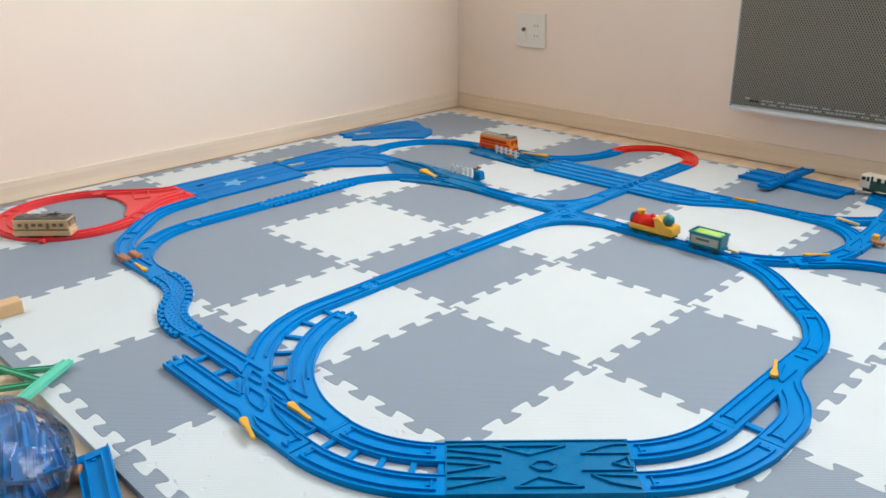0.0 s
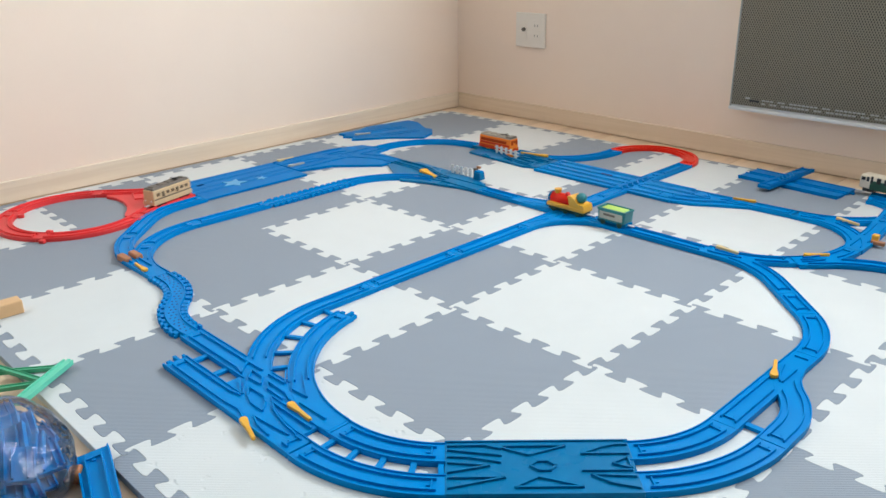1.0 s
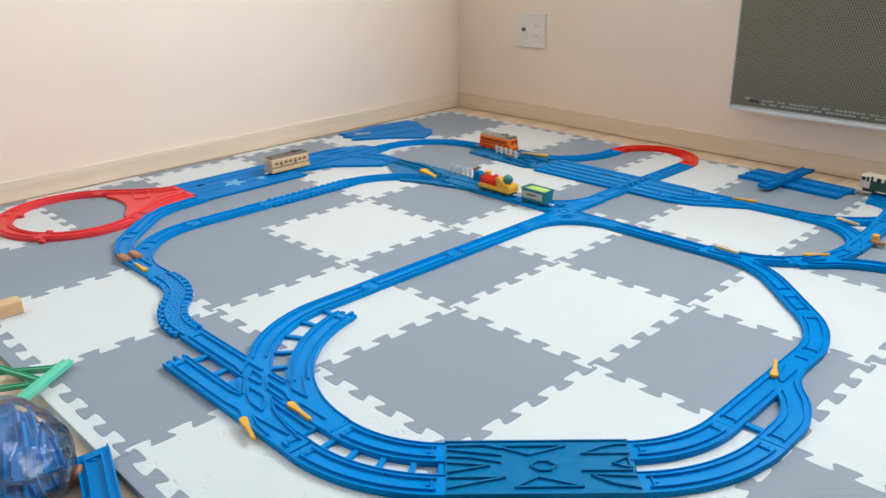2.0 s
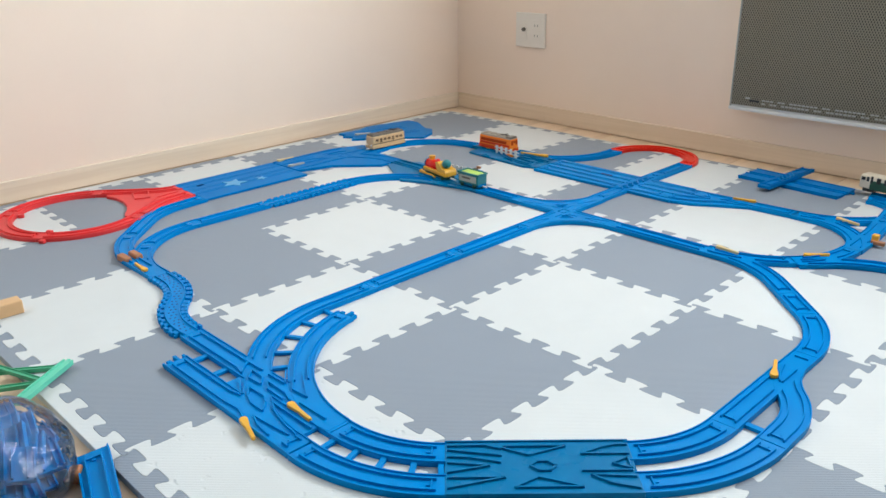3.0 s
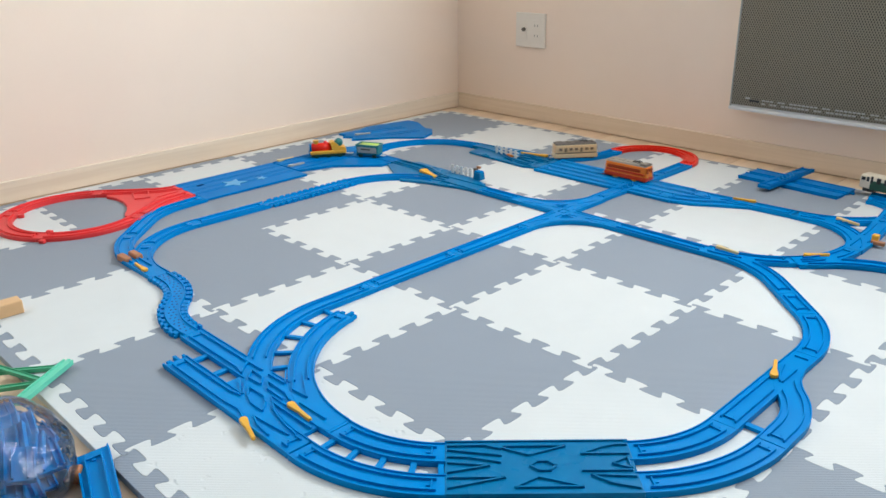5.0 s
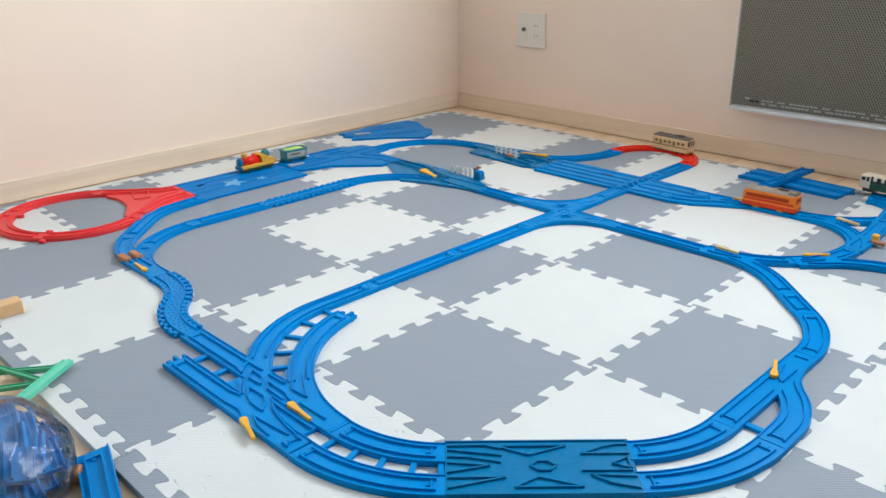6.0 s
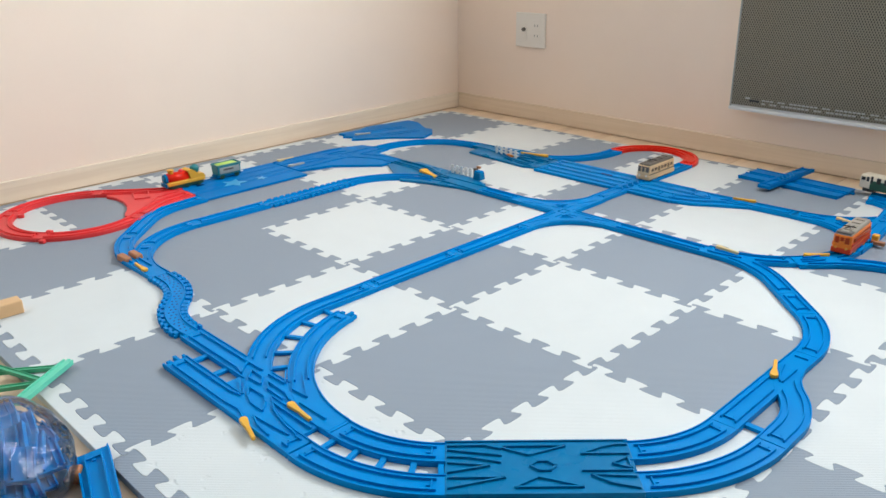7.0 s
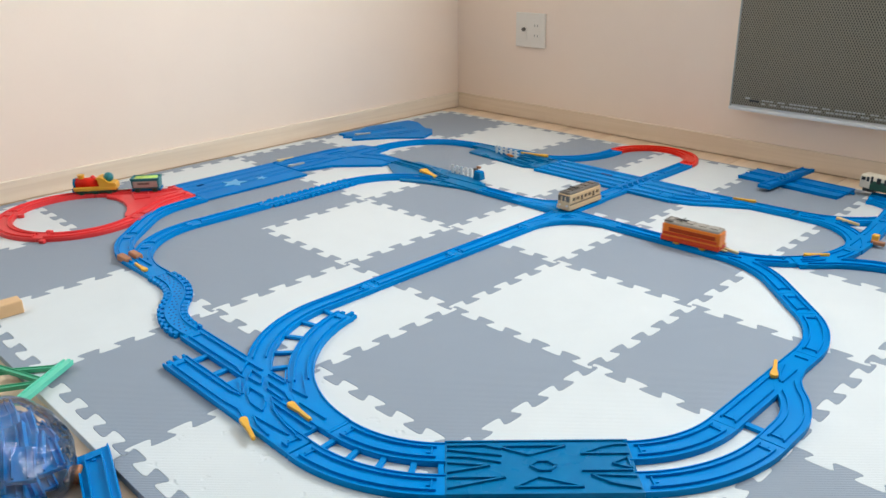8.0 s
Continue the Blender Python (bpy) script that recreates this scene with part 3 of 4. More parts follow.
for x, y, h in (inner_curve[-1], out_lane[-1]):
    m = Matrix.Translation((x, y, 0)) @ Matrix.Rotation(h, 4, "Z")
    for y1, n, wd in ((-0.017, 0.010, 0.005), (-0.005, 0.016, 0.006), (0.009, 0.008, 0.008), (0.018, 0.006, 0.004)):
        part("joint_tongue", solid(n / 2 - 0.002, y1, 0.0050, n, wd, 0.0075, 0.0010, m), M_BLUE, r)
ties(r, inner_curve, mid_curve, (32, 39, 46, 53, 60), M_BLUE, 0.004)
lever(r, 0.080, -0.472, -16, 0.054)
lever(r, 0.096, -0.400, -3, 0.056)
left_in = path(0.305, -0.3245, 225, [("r", 0.2, 45)])
left_out = path(0.3515, -0.3705, 225, [("r", 0.265, 45)])
r = rail("double_curved_rail", "blue double-track curved toy rail with ties between lanes", [left_in, left_out])
ties(r, left_in, left_out, (1, 6, 12, 18, 24), M_BLUE, 0.004)

# flexible rail and the left bends
flex("flexible_rail", "blue flexible toy rail with toothed links in an S bend", path(-0.236, -0.383, 180, [("s", 0.026), ("r", 0.16, 42), ("l", 0.16, 42), ("s", 0.028)]))
t2a = path(-0.505, -0.3025, 180, [("s", 0.031), ("r", 0.2, 45)])
t2b = path(-0.505, -0.3025, 180, [("s", 0.116), ("r", 0.2, 45)])
r = rail("points_rail", POINTS, [t2a, t2b])
lever(r, -0.566, -0.313, 176, 0.055)
for off in (0.012, -0.012):
    part("cover_block", solid(-0.636, -0.3025 + off, 0.0085, 0.042, 0.0165, 0.014, 0.003, None, 0.9), M_BROWN, r, "small brown clip over the rail")
rail("curved_rail", CURVE, [path(*t2a[-1][:2], 135, [("r", 0.2, 45)])])
lx, ly, _ = path(*t2a[-1][:2], 135, [("r", 0.2, 45)])[-1]
rail("straight_rail", STRAIGHT, [path(lx, ly, 90, [("s", 0.195)])])
flex("flexible_rail", "blue flexible toy rail with toothed links, laid straight", path(lx, ly + 0.195, 90, [("s", 0.255)]))
hx, hy = lx, ly + 0.45
rail("curved_rail", CURVE, [path(hx, hy - 0.01, 90, [("r", 0.19, 78)])])
bx, by, _ = t2b[-1]
rail("curved_rail", CURVE, [path(bx, by, 135, [("s", 0.100), ("r", 0.19, 38), ("s", 0.072)])])

# station plates along the left wall
station = thing("track_plate", "wide blue double-track plate beside the wall", "toy rail", "toy railway track")
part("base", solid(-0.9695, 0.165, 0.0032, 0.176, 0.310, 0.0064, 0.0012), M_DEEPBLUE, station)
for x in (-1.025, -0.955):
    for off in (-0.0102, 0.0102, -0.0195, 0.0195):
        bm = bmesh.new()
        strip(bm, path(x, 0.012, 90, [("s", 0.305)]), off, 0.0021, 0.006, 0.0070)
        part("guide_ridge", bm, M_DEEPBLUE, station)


def star(x, y, r, turn):
    """Five-pointed star outline."""
    return [(x + q * math.cos(turn + math.pi * k / 5), y + q * math.sin(turn + math.pi * k / 5)) for k, q in enumerate([r, r * 0.48] * 5)]


for x, y, r in ((-0.952, 0.133, 0.036), (-0.938, 0.209, 0.017)):
    part("star_emblem", prism(star(x, y, r, 1.2), 0.0058, 0.0078, 0.0004), M_PALEBLUE, station, "pale blue star emblem")
part("slot", solid(-1.000, 0.060, 0.0068, 0.008, 0.018, 0.0020, 0.0004), M_RECESS, station)
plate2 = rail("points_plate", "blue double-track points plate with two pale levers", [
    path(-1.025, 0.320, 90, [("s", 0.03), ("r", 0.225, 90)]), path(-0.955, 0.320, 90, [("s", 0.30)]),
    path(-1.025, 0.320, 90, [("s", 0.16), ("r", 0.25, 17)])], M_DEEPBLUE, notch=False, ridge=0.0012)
part("base", prism([(-1.055, 0.322), (-0.930, 0.322), (-0.900, 0.420), (-0.80, 0.52), (-0.80, 0.60), (-0.92, 0.60), (-0.93, 0.66), (-1.02, 0.63), (-1.055, 0.53)],
                   0, 0.0076, 0.001), M_DEEPBLUE, plate2)
lever(plate2, -1.047, 0.362, 92, 0.060, M_PALE)
lever(plate2, -0.974, 0.350, 88, 0.055, M_GREYPRINT)
t3 = rail("points_rail", "deep blue toy points rail beside a white fence", [
    path(-0.433, 0.541, 180, [("s", 0.127), ("r", 0.2, 24), ("l", 0.2, 24), ("s", 0.085)]),
    path(-0.433, 0.541, 180, [("s", 0.10), ("l", 0.2, 14), ("s", 0.07)])], M_TEALBLUE)
lever(t3, -0.628, 0.543, -16, 0.078, wide=2.1)
part("apron", prism([(-0.775, 0.575), (-0.798, 0.541), (-0.679, 0.470), (-0.650, 0.458), (-0.635, 0.466), (-0.584, 0.488), (-0.488, 0.515), (-0.440, 0.522), (-0.455, 0.582), (-0.510, 0.600), (-0.600, 0.612), (-0.680, 0.612), (-0.745, 0.618)], 0, 0.0062, 0.001), M_TEALBLUE, t3)
rail("curved_rail", CURVE, [path(-0.955, 0.620, 90, [("s", 0.05), ("r", 0.2, 90)])])

# far side: points, double lanes, siding
yA, yB = 0.872, 0.812
farA = path(-0.755, yA, 0, [("s", 0.30)])
farS = path(-0.755, yA, 0, [("s", 0.155), ("l", 0.2, 30)])
farB = path(-0.755, yA, 0, [("s", 0.05), ("r", 0.2, 31), ("l", 0.2, 31), ("s", 0.02)])
t4 = rail("points_rail", "deep blue three-way points rail with a yellow lever", [farA, farS, farB], M_TEALBLUE)
part("apron", prism([(-0.72, 0.80), (-0.50, 0.785), (-0.46, 0.80), (-0.46, 0.93), (-0.60, 0.925), (-0.74, 0.90)], 0, 0.0060, 0.001), M_TEALBLUE, t4)
lever(t4, -0.545, 0.893, 190, 0.092, wide=1.3)
sx, sy, sh = farS[-1]
rail("curved_rail", CURVE, [path(sx, sy, 30, [("l", 0.2, 60), ("s", 0.03)])])
ux, uy = -0.400, 1.102
rail("curved_rail", "red plastic tight U-turn toy rail", [path(ux, uy, 90, [("r", 0.115, 180)])], M_SCARLET)
rail("straight_rail", STRAIGHT, [path(-0.170, 1.102, -90, [("s", 0.14)])])
dA = path(-0.455, yA, 0.8, [("s", 0.455)])
dB = path(-0.452, yB, 0, [("s", 0.392)])
cr = rail("double_crossing_rail", "blue double-track crossing plate", [dA, dB, path(-0.170, 0.962, -90, [("s", 0.285)])], ridge=0.0016)
part("base", solid(-0.243, 0.845, 0.0037, 0.424, 0.131, 0.0074, 0.001), M_BLUE, cr)
for k in range(6):
    bm = bmesh.new()
    for sg in (-1, 1):
        m = Matrix.Translation((-0.170, 0.786 + 0.024 * k, 0)) @ Matrix.Rotation(radians(90 + sg * 38), 4, "Z")
        box(bm, 0, 0, 0.0088, 0.032, 0.0028, 0.0034, 0, m)
    part("lattice_ridge", bm, M_BLUE, cr)
part("slot", solid(-0.270, 0.862, 0.0082, 0.034, 0.010, 0.0014, 0.0004), M_RECESS, cr)
t5 = rail("points_rail", POINTS, [path(0.0, yA + 0.006, 2.5, [("s", 0.234)]), path(-0.060, yB, 0, [("l", 0.15, 40), ("r", 0.15, 38)])], ridge=0.0022)
part("apron", prism([(-0.030, 0.782), (0.020, 0.797), (0.065, 0.826), (0.130, 0.862), (0.130, 0.902), (-0.030, 0.898)], 0, 0.0070, 0.001), M_BLUE, t5)
lever(t5, 0.103, 0.898, 187, 0.056)

# right-hand loop and its branches
loop_lo = path(0.3484, 0.6050, 45, [("l", 0.2, 45)])
loop_hi = path(0.409, 0.746, 90, [("l", 0.138, 87.5), ("s", 0.05)])
up_lane = path(0.409, 0.746, 90, [("l", 2.2, 10)])
arc_lane = path(0.234, yA + 0.016, 2.5, [("l", 0.2, 75)])
rail("points_rail", POINTS.replace("yellow", "pale"), [loop_lo, path(0.3564, 0.5996, 45, [("s", 0.055), ("r", 0.22, 40)])])
t6 = rail("star_points_rail", "blue points rail where several lanes meet", [loop_hi, up_lane, arc_lane], ridge=0.0024)
lever(t6, 0.341, 0.906, -11, 0.055, M_PALE)
lever(t6, 0.372, 0.659, 50, 0.055)
part("lever_block", solid(0.428, 0.819, 0.0150, 0.013, 0.014, 0.0180, 0.002), M_YELLOW, t6, "upright yellow lever block")
part("lever_foot", solid(0.436, 0.812, 0.0090, 0.026, 0.012, 0.0080, 0.002), M_BROWN, t6, "brown lever foot")
rail("curved_rail", CURVE, [path(*[path(0.3564, 0.5996, 45, [("s", 0.055), ("r", 0.22, 40)])[-1][k] for k in (0, 1)], 5, [("s", 0.15)])])

# red turning loop beside the wall
red = [path(-1.1346, -0.157, -130, [("l", 0.160, 85 * k)])[-1] for k in range(4)]
y1 = path(*red[3][:2], 125, [("s", 0.063), ("r", 0.2, 35), ("s", 0.010)])
y2 = path(-1.025, 0.012, -90, [("r", 0.105, 40), ("s", 0.132)])
yj = rail("loop_points_rail", "red plastic Y points rail of the turning loop", [y1, y2], M_RED)
part("base", prism([(-1.046, 0.010), (-0.934, 0.010), (-0.915, -0.060), (-0.893, -0.120), (-0.882, -0.165), (-0.905, -0.190), (-0.925, -0.181), (-0.950, -0.164), (-0.982, -0.150), (-1.018, -0.143), (-1.058, -0.143), (-1.090, -0.154), (-1.115, -0.140), (-1.075, -0.075), (-1.045, -0.030)], 0, 0.0066, 0.001), M_RED, yj)
bm = bmesh.new()
ridge_line(bm, [(-1.062, -0.097), (-1.046, -0.063), (-0.997, -0.083), (-1.010, -0.114), (-1.062, -0.097)], 0.004, 0.0094)
part("slot_frame", bm, M_RED, yj)
bm = bmesh.new()
ridge_line(bm, [(-0.990, -0.010), (-0.985, -0.070), (-0.940, -0.120)], 0.003, 0.0090)
part("guide_ridge", bm, M_RED, yj)
for x, y, hd in ((-1.095, -0.360, 60), (-0.877, -0.390, 30), (-0.929, -0.355, 30)):
    m = Matrix.Translation((x, y, 0)) @ Matrix.Rotation(radians(hd), 4, "Z")
    part("joint_lug", solid(0, 0, 0.0042, 0.014, 0.010, 0.0084, 0.002, m), M_RED, yj)
for k in range(3):
    rail("loop_rail", "red plastic curved rail of the turning loop", [path(red[k][0], red[k][1], math.degrees(red[k][2]), [("l", 0.160, 85)])], M_RED)

# spare pieces lying about
spare = thing("spare_track_plate", "loose blue double track plate against the wall", "toy rail", "toy railway track")
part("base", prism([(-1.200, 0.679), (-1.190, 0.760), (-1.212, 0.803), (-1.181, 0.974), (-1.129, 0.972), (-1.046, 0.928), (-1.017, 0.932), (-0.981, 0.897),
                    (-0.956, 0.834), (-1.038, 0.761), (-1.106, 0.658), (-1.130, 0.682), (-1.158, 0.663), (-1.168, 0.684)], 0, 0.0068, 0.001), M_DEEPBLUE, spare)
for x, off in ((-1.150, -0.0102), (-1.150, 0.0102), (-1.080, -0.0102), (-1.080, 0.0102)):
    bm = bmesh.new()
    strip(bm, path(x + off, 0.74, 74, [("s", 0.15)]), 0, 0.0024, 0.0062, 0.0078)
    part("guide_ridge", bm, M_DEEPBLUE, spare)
lever(spare, -1.128, 0.721, 76, 0.056, M_GREYPRINT)
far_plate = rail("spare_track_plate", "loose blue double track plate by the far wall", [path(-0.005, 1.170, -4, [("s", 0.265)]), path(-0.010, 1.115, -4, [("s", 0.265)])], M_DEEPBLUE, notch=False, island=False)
part("base", prism([(-0.01, 1.095), (0.25, 1.077), (0.258, 1.172), (0.0, 1.190)], 0, 0.006, 0.001), M_BLUE, far_plate)
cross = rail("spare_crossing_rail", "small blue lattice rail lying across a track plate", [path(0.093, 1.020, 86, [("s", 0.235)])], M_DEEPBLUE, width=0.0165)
cross.location.z = 0.0087
bm = bmesh.new()
for k in range(5):
    for s in (-1, 1):
        m = Matrix.Translation((0.100 + 0.001 * k, 1.095 + 0.018 * k, 0)) @ Matrix.Rotation(radians(86 + s * 40), 4, "Z")
        box(bm, 0, 0, 0.0090, 0.034, 0.0030, 0.0040, 0, m)
part("lattice", bm, M_BLUE, cross)
rail("spare_curved_rail", "loose blue curved double rail by the wall", [path(0.303, 1.152, 10, [("r", 0.115, 85)]), path(0.311, 1.109, 10, [("r", 0.072, 80)])], notch=False)


# ---- platform details ----
def fence(x, y, hd, n, label, gap=0.013):
    f = thing("platform_fence", label, "toy fence", m=Matrix.Translation((x, y, 0.006)) @ Matrix.Rotation(radians(hd), 4, "Z"))
    for k in range(n):
        bm = prism([(-0.0043, -0.0012), (0.0043, -0.0012), (0.0043, 0.0012), (-0.0043, 0.0012)], 0, 0.024, 0.0006,
                   Matrix.Translation((gap * (k - (n - 1) / 2), 0, 0)))
        part("picket", bm, M_WHITEPL, f)
    for z in (0.008, 0.017):
        part("cross_bar", solid(0, 0.0016, z, gap * n, 0.0018, 0.0030), M_WHITEPL, f)
    return f


fence(-0.562, 0.602, 4, 5, "white plastic picket fence on a blue base", 0.0155)
fence(-0.605, 0.836, -8, 5, "white plastic picket fence beside the far points", 0.021)
f = thing("signal_box", "small blue signal box beside the fence", "toy signal")
part("body", solid(-0.497, 0.602, 0.016, 0.026, 0.022, 0.020, 0.002, None, 0.85), M_TEALBLUE, f)
part("roof", solid(-0.497, 0.602, 0.0275, 0.020, 0.016, 0.004, 0.001), M_BLUE, f)
f = thing("toy_sign", "small orange and grey sign piece", "toy sign")
part("post", solid(-0.530, 0.625, 0.016, 0.010, 0.010, 0.020, 0.001), M_ROOFGREY, f)
part("flag", solid(-0.522, 0.628, 0.029, 0.012, 0.006, 0.006, 0.001), M_BROWN, f)
f = thing("toy_sign", "small salmon-red rounded sign piece", "toy sign")
part("plate", solid(-0.588, 0.834, 0.010, 0.020, 0.012, 0.008, 0.002), M_ORANGE, f)


# ---- wall fittings ----
def heater():
    root = thing("panel_heater", "grey perforated wall heater with a white frame", "heater")
    d0, w, z0, h, dep = 1.139, 1.15, 0.140, 0.62, 0.055
    m = FAR
    part("back_case", solid(d0 + w / 2, -dep / 2 + 0.002, z0 + h / 2, w, dep - 0.006, h, 0.004, m), M_ACRYL, root, "white metal case")
    part("bottom_rim", solid(d0 + w / 2, -dep / 2 - 0.004, z0 + 0.004, w + 0.004, dep, 0.010, 0.003, m), M_ACRYL, root)
    part("side_rim", solid(d0 + 0.001, -dep / 2 - 0.001, z0 + h / 2, 0.004, dep - 0.002, h, 0.001, m), M_GREYPRINT, root)
    sheet = part("front_sheet", solid(w / 2, 0, h / 2, w - 0.008, 0.003, h - 0.016, 0.0008), M_PERF, root, "perforated grey metal sheet")
    sheet.matrix_local = m @ Matrix.Translation((d0, -dep + 0.002, z0 + 0.006))
    part("badge", solid(d0 + 0.072, -dep - 0.0005, z0 + 0.030, 0.028, 0.002, 0.006, 0.0008, m), M_BLACK, root, "small dark maker badge")
    part("badge", solid(d0 + 0.052, -dep - 0.0005, z0 + 0.036, 0.014, 0.002, 0.005, 0.0008, m), M_GREYPRINT, root)
    bm = bmesh.new()
    for k in range(60):
        for row in range(2):
            if (k * 7 + row * 3) % 11 < 9:
                box(bm, d0 + 0.098 + k * 0.011, -dep - 0.0005, z0 + 0.034 - row * 0.009, 0.0085, 0.0014, 0.004, 0, m)
    part("print_bars", bm, M_GREYPRINT, root, "unreadable pale print along the lower edge")


heater()


def outlet():
    root = thing("wall_outlet", "white plastic double outlet plate with aerial socket", "outlet", m=FAR @ Matrix.Translation((0.358, 0, 0.301)))
    part("plate", solid(0, -0.004, 0, 0.130, 0.009, 0.117, 0.003), M_IVORY, root)
    part("insert", solid(-0.028, -0.0080, 0, 0.030, 0.003, 0.070, 0.001), M_IVORY, root)
    part("insert", solid(0.028, -0.0080, 0, 0.030, 0.003, 0.070, 0.001), M_IVORY, root)
    bm = bmesh.new()
    bmesh.ops.create_cone(bm, cap_ends=True, segments=20, radius1=0.0075, radius2=0.006, depth=0.010,
                          matrix=Matrix.Translation((-0.026, -0.012, 0.002)) @ Matrix.Rotation(radians(90), 4, "X"))
    part("aerial_socket", bm, M_ROOFGREY, root, "dark metal aerial socket")
    for z in (0.017, -0.017):
        bm = bmesh.new()
        for dx in (-0.0063, 0.0063):
            box(bm, 0.028 + dx, -0.0098, z, 0.0022, 0.0015, 0.008)
        part("slot", bm, M_ROOFLIGHT, root)


outlet()


# ---- vehicles ----
def hull(length, width, z0, z1, nose=0.0, tumble=0.0, bevel=0.004):
    """Rounded car body: a long box with leaning sides and rounded ends."""
    bm = solid(0, 0, (z0 + z1) / 2, length, width, z1 - z0)
    for v in bm.verts:
        if v.co.z > (z0 + z1) / 2:
            v.co.y *= 1 - tumble
            v.co.x *= 1 - nose
    bmesh.ops.bevel(bm, geom=bm.edges[:], offset=bevel, segments=3, affect="EDGES", profile=0.5)
    return bm


def wheel_pair(root, x, r, material, wheels, out=0.0150):
    ax = part("wheelset", solid(0, 0, 0, 0.003, 0.028, 0.003), M_BLACK, root)
    ax.location = (x, 0, r + 0.0066)
    for s in (-1, 1):
        bm = bmesh.new()
        bmesh.ops.create_cone(bm, cap_ends=True, segments=18, radius1=r, radius2=r * 0.94, depth=0.004,
                              matrix=Matrix.Translation((0, s * out, 0)) @ Matrix.Rotation(radians(90), 4, "X"))
        for k in range(3):
            box(bm, 0, s * (out + 0.0022), 0, r * 1.5, 0.0012, 0.0016, 0, Matrix.Rotation(radians(60 * k), 4, "Y"))
        part("wheel", bm, material, ax)
    wheels.append((ax, x, r))


def coach(name, label, body_mat, lower_mat, roof_mat, wheel_mat, length, livery):
    """Electric railcar: body, skirt, roof with gear, window bands with panes, cab windows, bogies."""
    root = thing(name, label, "toy train")
    wheels = []
    w, z0, z1 = 0.037, 0.0135, 0.050
    part("body", hull(length, w, z0, z1, 0.015, 0.06), body_mat, root, smooth=False)
    part("lower_band", hull(length + 0.0012, w + 0.0012, z0 - 0.002, z0 + 0.009, 0, 0, 0.002), lower_mat, root)
    bm = hull(length * 0.965, w * 0.92, z1 - 0.003, z1 + 0.004, 0.02, 0.16, 0.003)
    part("roof", bm, roof_mat, root)
    bm = bmesh.new()
    for k, (x, l, wd) in enumerate(((-0.36, 0.13, 0.5), (-0.16, 0.12, 0.45), (0.05, 0.12, 0.5), (0.25, 0.11, 0.45), (0.39, 0.07, 0.4))):
        box(bm, x * length, 0, z1 + 0.0045, l * length, w * wd, 0.003, 0.0008)
    part("roof_units", bm, roof_mat, root)
    if livery == "orange":
        part("cab_hood", solid(0.40 * length, 0, z1 + 0.0030, 0.16 * length, w * 0.80, 0.0050, 0.002), M_ROOFGREY, root, "dark hood over the cab")
    bm = bmesh.new()
    for s in (-1, 1):
        ridge = Matrix.Translation((0.20 * length, 0, z1 + 0.0070)) @ Matrix.Rotation(radians(s * 24), 4, "Z")
        box(bm, 0, 0, 0, 0.026, 0.0016, 0.0014, 0, ridge)
    box(bm, 0.20 * length, 0, z1 + 0.0080, 0.002, 0.024, 0.0016)
    part("pantograph", bm, M_BLACK, root)
    # windows along both sides
    zw = z0 + 0.0235
    for s in (-1, 1):
        lean = Matrix.Translation((0, s * (w / 2 - 0.0010), zw)) @ Matrix.Rotation(radians(s * 3.2), 4, "X")
        if livery == "orange":
            part("window_band", solid(-0.004, s * 0.0008, 0.001, length * 0.80, 0.0022, 0.0085, 0.0008, lean), M_DARKRED, root, "dark red window band")
        n = 7 if livery == "cream" else 0
        for k in range(n):
            x = (k - (n - 1) / 2) * length * 0.122
            wd = length * (0.050 if (k % 3 == 1) else 0.072)
            hh = 0.012 if (k % 3 == 1 and livery == "cream") else 0.0072
            part("window", solid(x, s * 0.0008, 0 - (0.002 if hh > 0.01 else 0), wd, 0.0022, hh, 0.0006, lean), M_BROWNGLASS, root)
        stripe = solid(0, s * (w / 2 - 0.0002), z0 + 0.0125, length * 0.955, 0.0016, 0.0026, 0.0004)
        part("side_stripe", stripe, M_BROWNGLASS if livery == "cream" else M_ORANGE, root)
    for s in (-1, 1):
        front = Matrix.Translation((s * (length / 2 - 0.0008), 0, zw + 0.002)) @ Matrix.Rotation(radians(s * -1.5), 4, "Y")
        if livery == "cream" and s > 0:
            part("cab_band", solid(-s * 0.0012, 0, 0.0005, 0.0040, 0.0325, 0.0150, 0.0014, front), M_ROOFGREY, root, "dark cab window band")
            for y in (-0.0055, 0.0055):
                part("cab_post", solid(0, y, -0.001, 0.0034, 0.0036, 0.0115, 0.0006, front), M_CREAM, root)
        for y in (-0.0098, 0.0, 0.0098) if s > 0 and livery == "orange" else ():
            part("cab_window", solid(0, y, 0 if y else 0.002, 0.0024, 0.0086 if y else 0.0074, 0.0135 if y else 0.0085, 0.0008, front), M_DARKRED, root)
        for y in (-0.010, 0.010):
            bm = bmesh.new()
            bmesh.ops.create_cone(bm, cap_ends=True, segments=14, radius1=0.0024, radius2=0.0020, depth=0.003,
                                  matrix=Matrix.Translation((s * (length / 2), y, z0 + 0.009)) @ Matrix.Rotation(radians(90), 4, "Y"))
            part("headlight", bm, M_WHITEPL if livery == "cream" else M_YELLOW, root)
    part("underframe", solid(0, 0, 0.0120, length * 0.92, 0.026, 0.006, 0.001), M_BLACK, root)
    for x in (-0.30, 0.30):
        if livery == "orange":
            wheel_pair(root, x * 0.75 * length, 0.0084, wheel_mat, wheels, 0.0160)
            continue
        for s in (-1, 1):
            part("bogie_frame", solid(x * length, s * 0.0172, 0.0125, 0.028, 0.0022, 0.0060, 0.001), wheel_mat, root)
